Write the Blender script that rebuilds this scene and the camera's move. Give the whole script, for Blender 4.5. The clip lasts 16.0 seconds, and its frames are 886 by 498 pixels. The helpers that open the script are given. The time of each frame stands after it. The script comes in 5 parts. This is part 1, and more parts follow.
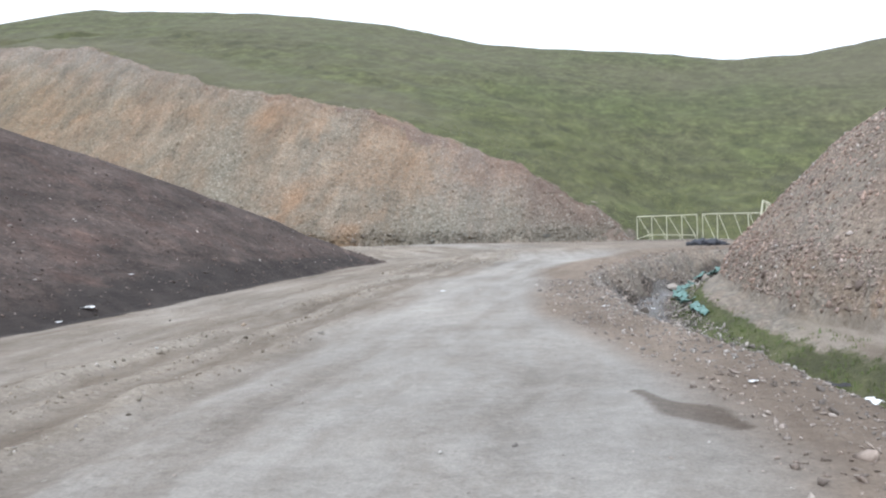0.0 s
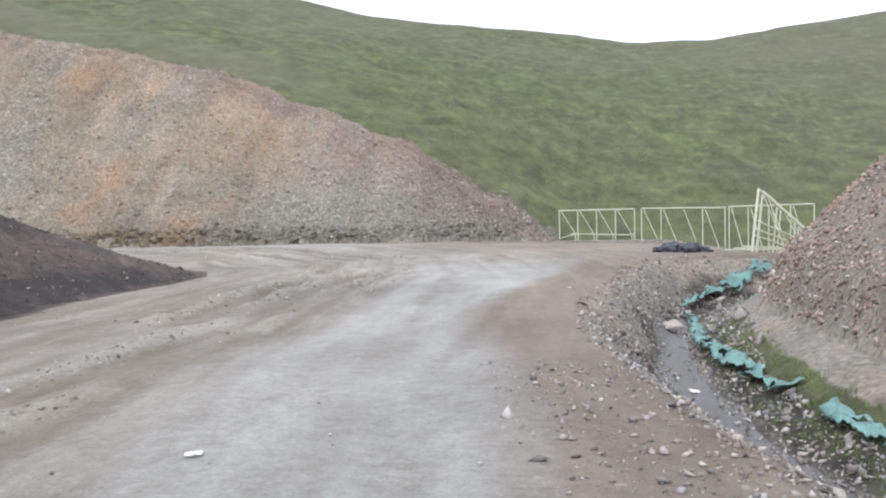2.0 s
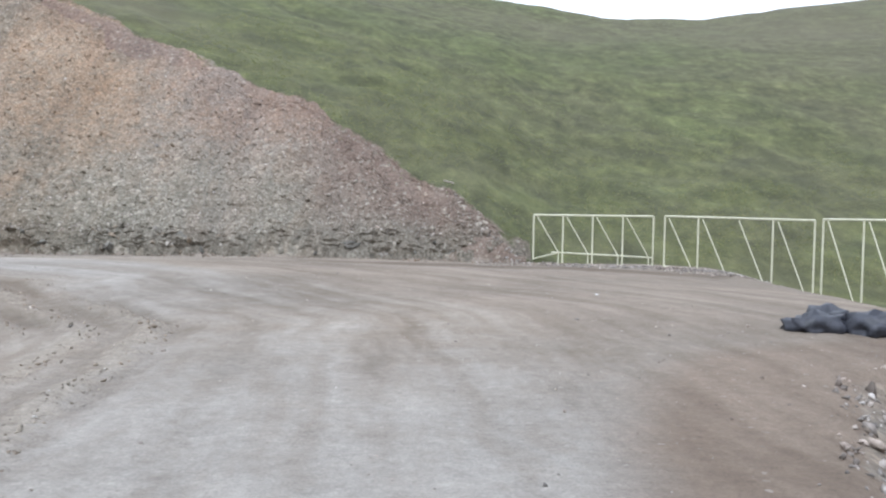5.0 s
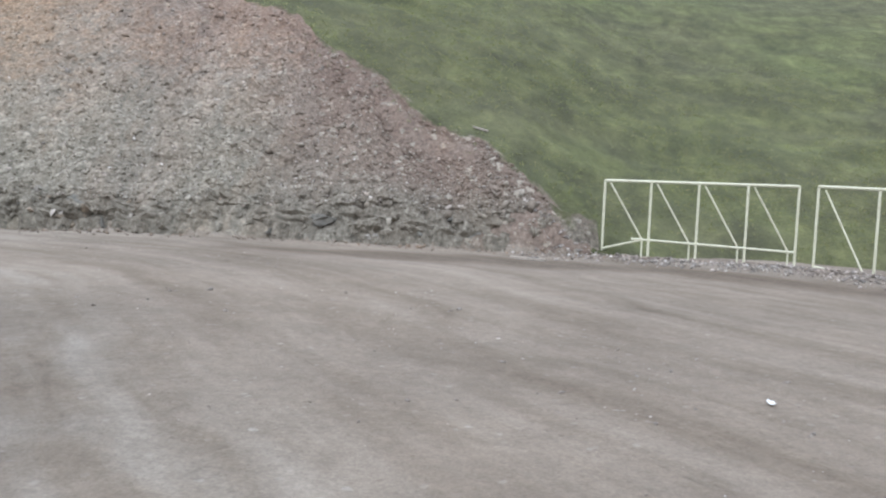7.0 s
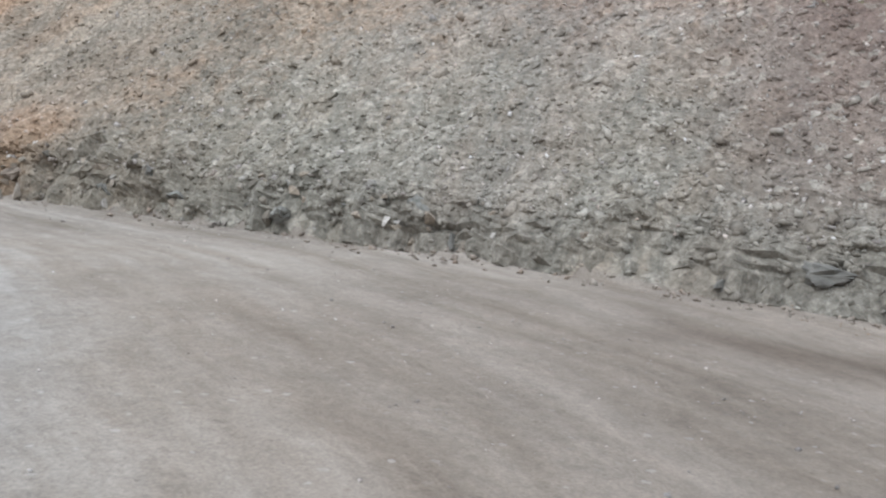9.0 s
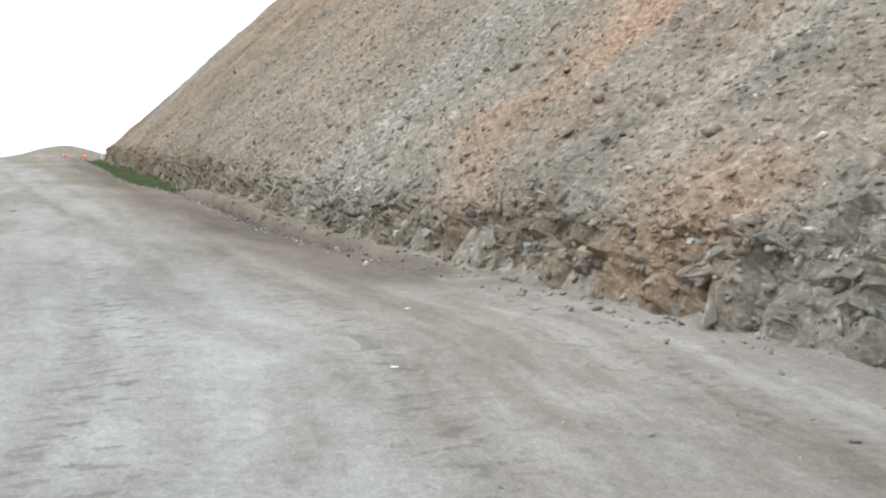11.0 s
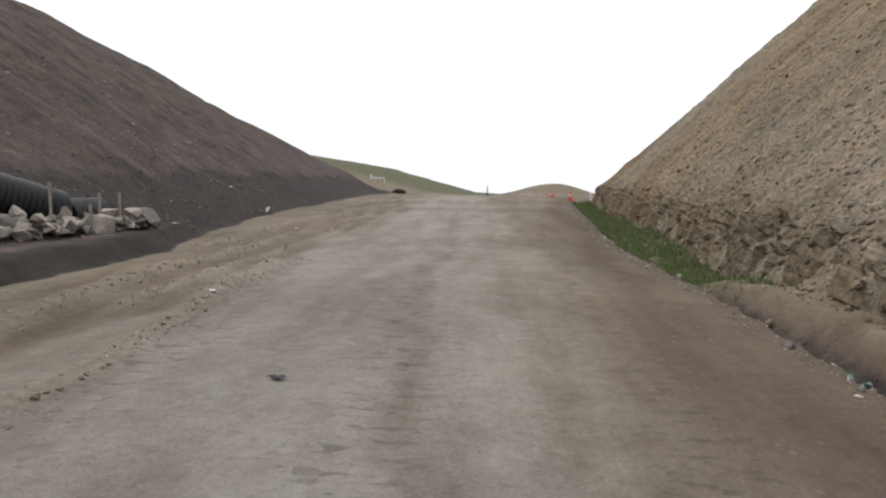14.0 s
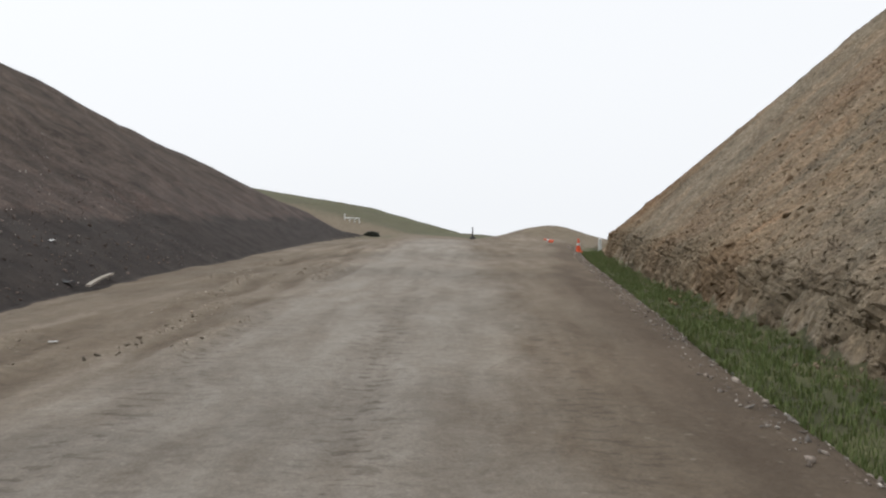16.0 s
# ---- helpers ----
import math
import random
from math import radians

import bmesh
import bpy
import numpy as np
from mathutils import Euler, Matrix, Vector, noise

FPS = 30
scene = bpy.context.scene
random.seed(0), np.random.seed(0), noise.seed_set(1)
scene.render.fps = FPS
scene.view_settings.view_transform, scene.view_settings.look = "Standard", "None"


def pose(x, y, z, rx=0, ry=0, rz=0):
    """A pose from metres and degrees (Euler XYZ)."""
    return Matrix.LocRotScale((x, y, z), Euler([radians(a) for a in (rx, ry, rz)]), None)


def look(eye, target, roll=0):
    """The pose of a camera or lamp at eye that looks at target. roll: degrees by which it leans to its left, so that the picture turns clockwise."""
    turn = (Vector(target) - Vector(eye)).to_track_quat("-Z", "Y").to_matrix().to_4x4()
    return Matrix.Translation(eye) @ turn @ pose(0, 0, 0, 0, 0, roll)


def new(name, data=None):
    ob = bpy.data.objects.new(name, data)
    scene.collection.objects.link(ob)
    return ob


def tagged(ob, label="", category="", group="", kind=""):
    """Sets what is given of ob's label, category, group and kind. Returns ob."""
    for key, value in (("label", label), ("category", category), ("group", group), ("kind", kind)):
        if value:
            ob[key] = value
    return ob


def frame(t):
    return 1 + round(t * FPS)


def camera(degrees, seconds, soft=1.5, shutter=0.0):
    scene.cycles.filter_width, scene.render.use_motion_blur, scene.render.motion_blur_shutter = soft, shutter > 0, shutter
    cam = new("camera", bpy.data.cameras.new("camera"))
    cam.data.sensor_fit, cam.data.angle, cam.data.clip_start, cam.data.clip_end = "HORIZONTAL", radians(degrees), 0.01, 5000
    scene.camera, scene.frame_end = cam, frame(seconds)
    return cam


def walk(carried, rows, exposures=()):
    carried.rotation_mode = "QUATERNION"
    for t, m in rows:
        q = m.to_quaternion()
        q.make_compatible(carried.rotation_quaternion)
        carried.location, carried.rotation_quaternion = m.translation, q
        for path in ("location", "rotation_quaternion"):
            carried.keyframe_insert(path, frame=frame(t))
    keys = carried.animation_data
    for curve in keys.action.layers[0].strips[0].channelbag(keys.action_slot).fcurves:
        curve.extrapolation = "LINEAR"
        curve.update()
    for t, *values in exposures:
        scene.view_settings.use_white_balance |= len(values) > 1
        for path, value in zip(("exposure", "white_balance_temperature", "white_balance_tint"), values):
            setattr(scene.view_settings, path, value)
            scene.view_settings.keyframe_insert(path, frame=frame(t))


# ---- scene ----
cam = camera(55.0, 16.0, soft=2.2, shutter=0.05)
PATH = [
    (0, (6.736, 0.892, 1.338), (6.232, 2.827, 1.284), -1.8),
    (0.5, (5.923, 4.656, 1.313), (5.486, 6.607, 1.254), -1.0),
    (1, (5.084, 8.45, 1.31), (4.799, 10.429, 1.252), -0.4),
    (1.5, (4.294, 12.354, 1.281), (4.086, 14.341, 1.194), 0.0),
    (2, (3.751, 16.13, 1.358), (3.516, 18.114, 1.282), -1.1),
    (2.5, (3.379, 19.657, 1.407), (3.167, 21.644, 1.32), -1.7),
    (3, (3.062, 22.928, 1.367), (2.897, 24.919, 1.283), -1.2),
    (3.5, (2.836, 26.134, 1.344), (2.725, 28.129, 1.266), -1.7),
    (4, (2.825, 29.221, 1.461), (2.787, 31.219, 1.389), -1.9),
    (4.2, (2.845, 30.493, 1.488), (2.737, 32.49, 1.441), -0.2),
    (6.3, (4.254, 43.316, 1.741), (4.116, 45.304, 1.577), 2.5),
    (6.5, (4.2, 44.41, 1.718), (3.997, 46.394, 1.558), 2.6),
    (7, (3.83, 46.97, 1.635), (3.545, 48.941, 1.455), 2.1),
    (7.5, (3.378, 49.43, 1.586), (2.857, 51.347, 1.355), 2.2),
    (8, (2.641, 51.831, 1.727), (1.89, 53.66, 1.424), 2.2),
    (8.2, (2.143, 52.624, 1.744), (1.309, 54.417, 1.444), 4.0),
    (10.3, (-5.69, 58.435, 2.01), (-7.375, 59.481, 1.747), -1.5),
    (10.5, (-6.576, 58.835, 2.007), (-8.387, 59.634, 1.719), -0.4),
    (11, (-9.086, 59.524, 1.894), (-10.982, 60.106, 1.636), -0.6),
    (11.5, (-11.654, 59.818, 1.794), (-13.631, 60.035, 1.586), 1.2),
    (12, (-14.481, 59.909, 1.791), (-16.471, 59.957, 1.604), 0.4),
    (12.5, (-17.396, 59.758, 1.736), (-19.383, 59.614, 1.564), 0.5),
    (13, (-20.376, 59.469, 1.748), (-22.35, 59.201, 1.562), -0.3),
    (13.5, (-23.438, 59.034, 1.782), (-25.391, 58.644, 1.599), 0.2),
    (14, (-26.628, 58.497, 1.796), (-28.556, 57.99, 1.636), 0.2),
    (14.5, (-29.916, 57.884, 1.81), (-31.855, 57.419, 1.663), -0.6),
    (15, (-33.235, 57.284, 1.914), (-35.184, 56.858, 1.78), 0.2),
    (15.5, (-36.803, 56.574, 1.994), (-38.746, 56.107, 1.902), 0.1),
    (16, (-40.404, 55.844, 2.109), (-42.345, 55.365, 2.039), 0.2),
]
walk(cam, [(t, look(eye, target, roll)) for t, eye, target, roll in PATH],
     exposures=[(0.0, 0.56, 5680, 9), (1.0, 0.66, 5660, 9), (4.0, 0.64, 5600, 10), (7.0, 0.56, 5560, 9), (8.4, 0.56, 5560, 9), (10.4, 0.80, 5560, 4), (11.2, 0.80, 5640, 5),
                (12.2, 0.22, 5950, 8), (13.5, 0.0, 6200, 9), (15.0, -0.12, 6300, 9), (16.0, -0.18, 6300, 9)])

# ---- overcast daylight ----
world = bpy.data.worlds.new("overcast")
scene.world = world
world.use_nodes = True
wn = world.node_tree
sky = wn.nodes.new("ShaderNodeTexSky")
sky.sky_type = "NISHITA"
sky.sun_disc = False
sky.sun_elevation = radians(52)
sky.sun_rotation = radians(200)
sky.air_density, sky.dust_density, sky.ozone_density = 1.0, 6.0, 1.0
pale = wn.nodes.new("ShaderNodeHueSaturation")
pale.inputs["Saturation"].default_value = 0.15
pale.inputs["Value"].default_value = 0.1
cloud = wn.nodes.new("ShaderNodeMix")  # a closed cloud cover over the clear sky
cloud.data_type = "RGBA"
cloud.inputs[0].default_value = 0.88
cloud.inputs[7].default_value = (1.18, 1.18, 1.19, 1)
wn.links.new(sky.outputs["Color"], pale.inputs["Color"])
wn.links.new(pale.outputs["Color"], cloud.inputs[6])
wn.links.new(cloud.outputs[2], wn.nodes["Background"].inputs["Color"])
wn.nodes["Background"].inputs["Strength"].default_value = 1.0
sun_data = bpy.data.lights.new("sun", "SUN")
sun_data.energy, sun_data.angle, sun_data.color = 1.2, radians(25), (1.0, 0.97, 0.93)
sun = new("sun", sun_data)
sun.matrix_world = look((0, 0, 80), (18, 50, 0))


# ---- node helpers ----
def material(name):
    mat = bpy.data.materials.new(name)
    mat.use_nodes = True
    nt = mat.node_tree
    return mat, nt, nt.nodes["Principled BSDF"]


def link(nt, a, b):
    nt.links.new(a, b)


def noise_node(nt, scale, detail=6.0, rough=0.55, space="Object", stretch=None, distortion=0.0):
    tc = nt.nodes.new("ShaderNodeTexCoord")
    n = nt.nodes.new("ShaderNodeTexNoise")
    n.inputs["Scale"].default_value = scale
    n.inputs["Detail"].default_value = detail
    n.inputs["Roughness"].default_value = rough
    n.inputs["Distortion"].default_value = distortion
    src = tc.outputs[space]
    if stretch:
        mp = nt.nodes.new("ShaderNodeMapping")
        mp.inputs["Scale"].default_value = stretch[:3]
        if len(stretch) > 3:
            mp.inputs["Rotation"].default_value = (0, 0, stretch[3])
        link(nt, src, mp.inputs["Vector"])
        src = mp.outputs["Vector"]
    link(nt, src, n.inputs["Vector"])
    return n.outputs["Fac"]


def voronoi_node(nt, scale, feature="F1", out="Color"):
    tc = nt.nodes.new("ShaderNodeTexCoord")
    n = nt.nodes.new("ShaderNodeTexVoronoi")
    n.feature = feature
    n.inputs["Scale"].default_value = scale
    link(nt, tc.outputs["Object"], n.inputs["Vector"])
    return n.outputs[out]


def ramp(nt, fac, stops):
    r = nt.nodes.new("ShaderNodeValToRGB")
    e = r.color_ramp.elements
    while len(e) < len(stops):
        e.new(0.5)
    for el, (p, c) in zip(e, stops):
        el.position, el.color = p, (*c, 1)
    link(nt, fac, r.inputs["Fac"])
    return r.outputs["Color"]


def mix(nt, fac, a, b, mode="MIX"):
    m = nt.nodes.new("ShaderNodeMix")
    m.data_type, m.blend_type = "RGBA", mode
    for sock, v in ((m.inputs[0], fac), (m.inputs[6], a), (m.inputs[7], b)):
        if isinstance(v, (int, float)):
            sock.default_value = v
        elif isinstance(v, tuple):
            sock.default_value = (*v, 1)
        else:
            link(nt, v, sock)
    return m.outputs[2]


def calc(nt, op, a, b=0.0, c=None, clamp=False):
    m = nt.nodes.new("ShaderNodeMath")
    m.operation, m.use_clamp = op, clamp
    for sock, v in zip(m.inputs, (a, b, c)):
        if v is None:
            continue
        if isinstance(v, (int, float)):
            sock.default_value = v
        else:
            link(nt, v, sock)
    return m.outputs[0]


def bump(nt, height, strength, distance, before=None):
    b = nt.nodes.new("ShaderNodeBump")
    b.inputs["Strength"].default_value = strength
    b.inputs["Distance"].default_value = distance
    link(nt, height, b.inputs["Height"])
    if before is not None:
        link(nt, before, b.inputs["Normal"])
    return b.outputs["Normal"]


def attribute(nt, name):
    a = nt.nodes.new("ShaderNodeAttribute")
    a.attribute_name = name
    return a.outputs["Fac"]


def grey(v):
    return (v, v, v)


def edge_of(nt, weight, breakup, spread, sharp):
    """A weight with a ragged edge."""
    w = calc(nt, "MULTIPLY_ADD", calc(nt, "SUBTRACT", breakup, 0.5), spread, weight)
    return calc(nt, "MULTIPLY_ADD", calc(nt, "SUBTRACT", w, 0.5), sharp, 0.5, clamp=True)


def rock_colour(nt, mid, fine, extra):
    """Broken rock: grey green to buff, ochre where the vein weight is high, brown at the rim."""
    base = ramp(nt, mid, [(0.28, (0.175, 0.150, 0.122)), (0.5, (0.262, 0.225, 0.182)), (0.72, (0.36, 0.315, 0.26))])
    # random tones; the darkest stand in for small shadows between chips
    base = mix(nt, 0.6, base, ramp(nt, extra, [(0.0, (0.10, 0.086, 0.076)), (0.4, (0.222, 0.188, 0.158)), (0.75, (0.315, 0.265, 0.225)), (0.93, (0.39, 0.34, 0.295)), (1.0, (0.74, 0.70, 0.65))]))
    ochre = ramp(nt, fine, [(0.3, (0.25, 0.145, 0.08)), (0.5, (0.36, 0.225, 0.135)), (0.7, (0.43, 0.31, 0.215))])
    patch = noise_node(nt, 0.55, 5, 0.65, stretch=(1.0, 0.45, 0.45))
    base = mix(nt, 0.55, base, ramp(nt, patch, [(0.30, (0.215, 0.160, 0.132)), (0.42, (0.29, 0.235, 0.186)), (0.52, (0.235, 0.232, 0.208)), (0.62, (0.31, 0.235, 0.172)), (0.74, (0.36, 0.31, 0.262))]))
    base = mix(nt, 0.35, base, ramp(nt, noise_node(nt, 4.0, 4, 0.6), [(0.35, (0.15, 0.125, 0.11)), (0.5, (0.26, 0.23, 0.19)), (0.68, (0.40, 0.36, 0.31))]))
    base = mix(nt, calc(nt, "MULTIPLY", attribute(nt, "warm"), 0.85), base, mix(nt, 1.0, base, (0.86, 0.755, 0.61), "MULTIPLY"))
    base = mix(nt, calc(nt, "MULTIPLY_ADD", attribute(nt, "warm"), 0.32, 0.28), base, ramp(nt, noise_node(nt, 0.8, 7, 0.7, stretch=(1.0, 0.2, 0.2, 0.17)), [(0.33, grey(0.22)), (0.5, grey(0.5)), (0.67, grey(0.78))]), "OVERLAY")
    base = mix(nt, 0.4, base, ramp(nt, noise_node(nt, 0.22, 4, 0.6), [(0.36, grey(0.28)), (0.64, grey(0.72))]), "OVERLAY")
    tract = ramp(nt, noise_node(nt, 0.11, 5, 0.6, stretch=(1.0, 0.5, 0.5, 0.17)), [(0.36, (0.88, 0.90, 0.90)), (0.48, (0.97, 0.94, 0.88)), (0.60, (1.04, 0.88, 0.74)), (0.70, (0.82, 0.70, 0.61))])
    base = mix(nt, attribute(nt, "warm"), base, mix(nt, 1.0, base, tract, "MULTIPLY"))
    speck = edge_of(nt, attribute(nt, "vein"), noise_node(nt, 3.5, 7, 0.75), 1.5, 1.6)
    base = mix(nt, calc(nt, "MULTIPLY", speck, 0.72), base, ochre)
    green = mix(nt, 0.75, base, ramp(nt, extra, [(0.0, (0.125, 0.119, 0.092)), (0.6, (0.226, 0.216, 0.174)), (1.0, (0.45, 0.43, 0.37))]))
    base = mix(nt, calc(nt, "MULTIPLY", attribute(nt, "cool"), calc(nt, "MULTIPLY_ADD", attribute(nt, "vein"), -0.7, 0.88, clamp=True)), base, green)
    # grey-green ledge rock, made darker still by painted shade for its pits
    solid = ramp(nt, noise_node(nt, 4.5, 8, 0.78), [(0.32, (0.072, 0.067, 0.057)), (0.5, (0.168, 0.160, 0.136)), (0.62, (0.235, 0.226, 0.196)), (0.75, (0.34, 0.325, 0.29))])
    solid = mix(nt, attribute(nt, "warm"), solid, mix(nt, 1.0, solid, (0.92, 0.75, 0.57), "MULTIPLY"))
    base = mix(nt, calc(nt, "MULTIPLY", attribute(nt, "ledge"), 0.45), base, solid)
    soil = calc(nt, "MULTIPLY", attribute(nt, "rim"), calc(nt, "MULTIPLY_ADD", calc(nt, "GREATER_THAN", extra, 0.80), -0.65, 0.88))
    base = mix(nt, soil, base, mix(nt, 0.3, (0.165, 0.112, 0.095), base))
    return mix(nt, 1.0, base, (0.91, 0.885, 0.85), "MULTIPLY")


def terrain_material():
    mat, nt, bsdf = material("terrain")
    fine = noise_node(nt, 9.0, 8, 0.7)
    mid = noise_node(nt, 1.3, 6, 0.6)
    big = noise_node(nt, 0.16, 4, 0.55)
    stones = ramp(nt, voronoi_node(nt, 6.5), [(0.0, grey(0)), (1.0, grey(1))])
    # streaks that follow the wheel tracks
    cx = nt.nodes.new("ShaderNodeCombineXYZ")
    link(nt, calc(nt, "MULTIPLY", attribute(nt, "across"), 1.0), cx.inputs[0])
    link(nt, calc(nt, "MULTIPLY", attribute(nt, "along"), 0.10), cx.inputs[1])
    st = nt.nodes.new("ShaderNodeTexNoise")
    st.inputs["Scale"].default_value, st.inputs["Detail"].default_value, st.inputs["Roughness"].default_value = 2.1, 8, 0.6
    link(nt, cx.outputs[0], st.inputs["Vector"])
    streak = st.outputs["Fac"]
    wob = nt.nodes.new("ShaderNodeTexNoise")
    wob.noise_dimensions = "1D"
    wob.inputs["Scale"].default_value, wob.inputs["Detail"].default_value = 0.07, 2
    link(nt, attribute(nt, "along"), wob.inputs["W"])
    lane_x = calc(nt, "MULTIPLY_ADD", wob.outputs["Fac"], 2.4, attribute(nt, "across"))
    rut = calc(nt, "SUBTRACT", 1.0, calc(nt, "MULTIPLY", calc(nt, "PINGPONG", lane_x, 0.78), 3.4), clamp=True)
    rut = calc(nt, "MULTIPLY", rut, ramp(nt, noise_node(nt, 0.35, 4, 0.6), [(0.38, grey(0)), (0.6, grey(1))]))
    rut = calc(nt, "MULTIPLY", rut, calc(nt, "SUBTRACT", 1.0, calc(nt, "MULTIPLY", calc(nt, "ABSOLUTE", attribute(nt, "across")), 0.13), clamp=True))
    cy = nt.nodes.new("ShaderNodeCombineXYZ")
    link(nt, calc(nt, "MULTIPLY", attribute(nt, "across"), 0.35), cy.inputs[0])
    link(nt, calc(nt, "MULTIPLY", attribute(nt, "along"), 1.7), cy.inputs[1])
    wb = nt.nodes.new("ShaderNodeTexNoise")
    wb.inputs["Scale"].default_value, wb.inputs["Detail"].default_value, wb.inputs["Roughness"].default_value = 1.6, 5, 0.6
    link(nt, cy.outputs[0], wb.inputs["Vector"])
    washboard = wb.outputs["Fac"]
    # packed dusty gravel of the road
    drift = calc(nt, "MULTIPLY_ADD", calc(nt, "SUBTRACT", noise_node(nt, 0.22, 3, 0.5), 0.5), 3.2, attribute(nt, "across"))
    cb = nt.nodes.new("ShaderNodeCombineXYZ")
    link(nt, calc(nt, "MULTIPLY", drift, 0.62), cb.inputs[0])
    link(nt, calc(nt, "MULTIPLY", attribute(nt, "along"), 0.055), cb.inputs[1])
    bn = nt.nodes.new("ShaderNodeTexNoise")  # broad bands that wander with the traffic
    bn.inputs["Scale"].default_value, bn.inputs["Detail"].default_value, bn.inputs["Roughness"].default_value = 1.5, 6, 0.62
    link(nt, cb.outputs[0], bn.inputs["Vector"])
    band = bn.outputs["Fac"]
    soft = calc(nt, "MULTIPLY_ADD", band, 0.6, calc(nt, "MULTIPLY", mid, 0.4))
    tone = calc(nt, "ADD", calc(nt, "MULTIPLY_ADD", streak, 0.32, calc(nt, "MULTIPLY", band, 0.5)), calc(nt, "MULTIPLY", mid, 0.18))
    road = ramp(nt, tone, [(0.36, (0.152, 0.121, 0.092)), (0.46, (0.212, 0.177, 0.140)), (0.54, (0.256, 0.221, 0.182)), (0.64, (0.333, 0.295, 0.249))])
    # washboard ripples tinted dark: their shade goes into the road colour
    road = mix(nt, calc(nt, "MULTIPLY", ramp(nt, washboard, [(0.54, grey(0)), (0.66, grey(1))]), 0.06), road, (0.12, 0.10, 0.082))
    dust = ramp(nt, tone, [(0.36, (0.262, 0.235, 0.204)), (0.5, (0.310, 0.286, 0.255)), (0.64, (0.360, 0.335, 0.302))])
    road = mix(nt, edge_of(nt, attribute(nt, "worn"), soft, 1.0, 1.4), road, dust)
    grit = noise_node(nt, 38.0, 5, 0.75)
    ct = nt.nodes.new("ShaderNodeCombineXYZ")  # shade of washboard bumps across the wheel tracks, painted as dark dashes
    link(nt, calc(nt, "MULTIPLY", attribute(nt, "across"), 1.7), ct.inputs[0])
    link(nt, calc(nt, "MULTIPLY", attribute(nt, "along"), 3.4), ct.inputs[1])
    tn = nt.nodes.new("ShaderNodeTexNoise")
    tn.inputs["Scale"].default_value, tn.inputs["Detail"].default_value, tn.inputs["Roughness"].default_value = 2.0, 3, 0.55
    link(nt, ct.outputs[0], tn.inputs["Vector"])
    lane_mask = ramp(nt, calc(nt, "PINGPONG", calc(nt, "MULTIPLY_ADD", wob.outputs["Fac"], 1.2, attribute(nt, "across")), 1.15), [(0.05, grey(1)), (0.6, grey(0.25))])
    shade_dash = calc(nt, "MULTIPLY", ramp(nt, tn.outputs["Fac"], [(0.57, grey(0)), (0.60, grey(1))]), lane_mask)
    road = mix(nt, calc(nt, "MULTIPLY", shade_dash, calc(nt, "MULTIPLY_ADD", attribute(nt, "upper"), 0.42, 0.12)), road, (0.125, 0.105, 0.087))
    road = mix(nt, calc(nt, "MULTIPLY", rut, calc(nt, "MULTIPLY_ADD", attribute(nt, "upper"), 0.2, 0.14)), road, mix(nt, 1.0, road, (0.62, 0.57, 0.52), "MULTIPLY"))
    clay = ramp(nt, tone, [(0.38, (0.152, 0.116, 0.087)), (0.62, (0.248, 0.198, 0.154))])
    clay = mix(nt, attribute(nt, "upper"), clay, ramp(nt, tone, [(0.38, (0.114, 0.090, 0.069)), (0.62, (0.200, 0.162, 0.128))]))
    road = mix(nt, edge_of(nt, attribute(nt, "clay"), soft, 1.1, 1.8), road, clay)
    mottle = noise_node(nt, 2.4, 7, 0.72)
    road = mix(nt, 0.16, road, ramp(nt, mottle, [(0.34, grey(0.22)), (0.5, grey(0.5)), (0.66, grey(0.74))]), "OVERLAY")
    clod = ramp(nt, voronoi_node(nt, 9.0, "F1", "Distance"), [(0.10, grey(1)), (0.26, grey(0))])
    clod = calc(nt, "MULTIPLY", clod, ramp(nt, mottle, [(0.53, grey(0)), (0.60, grey(0.75))]))
    road = mix(nt, calc(nt, "MULTIPLY", clod, 0.6), road, mix(nt, 1.0, road, (0.55, 0.51, 0.47), "MULTIPLY"))
    crumb = noise_node(nt, 5.0, 5, 0.7)  # loose crumbs thrown up beside the ruts
    road = mix(nt, calc(nt, "MULTIPLY", edge_of(nt, attribute(nt, "ridge"), crumb, 1.3, 2.5), 0.55), road, ramp(nt, fine, [(0.3, (0.205, 0.175, 0.136)), (0.7, (0.365, 0.322, 0.265))]))
    # grooves darkened: the shadow beside the loose ridges is painted into the colour
    road = mix(nt, calc(nt, "MULTIPLY", edge_of(nt, attribute(nt, "groove"), crumb, 1.1, 2.0), 0.5), road, mix(nt, 1.0, road, (0.58, 0.54, 0.50), "MULTIPLY"))
    road = mix(nt, 0.26, road, ramp(nt, grit, [(0.33, grey(0.12)), (0.67, grey(0.88))]), "OVERLAY")
    road = mix(nt, ramp(nt, voronoi_node(nt, 22.0), [(0.90, grey(0)), (0.97, grey(0.5))]), road, (0.40, 0.37, 0.33))
    road = mix(nt, 0.22, road, ramp(nt, fine, [(0.3, grey(0.2)), (0.7, grey(0.8))]), "OVERLAY")
    road = mix(nt, 0.35, road, ramp(nt, big, [(0.35, grey(0.3)), (0.65, grey(0.7))]), "OVERLAY")
    bench = ramp(nt, mid, [(0.3, (0.165, 0.137, 0.102)), (0.7, (0.285, 0.243, 0.187))])
    road = mix(nt, attribute(nt, "bench"), road, mix(nt, 0.3, bench, ramp(nt, fine, [(0.3, grey(0.2)), (0.7, grey(0.8))]), "OVERLAY"))
    chips = rock_colour(nt, mid, fine, stones)
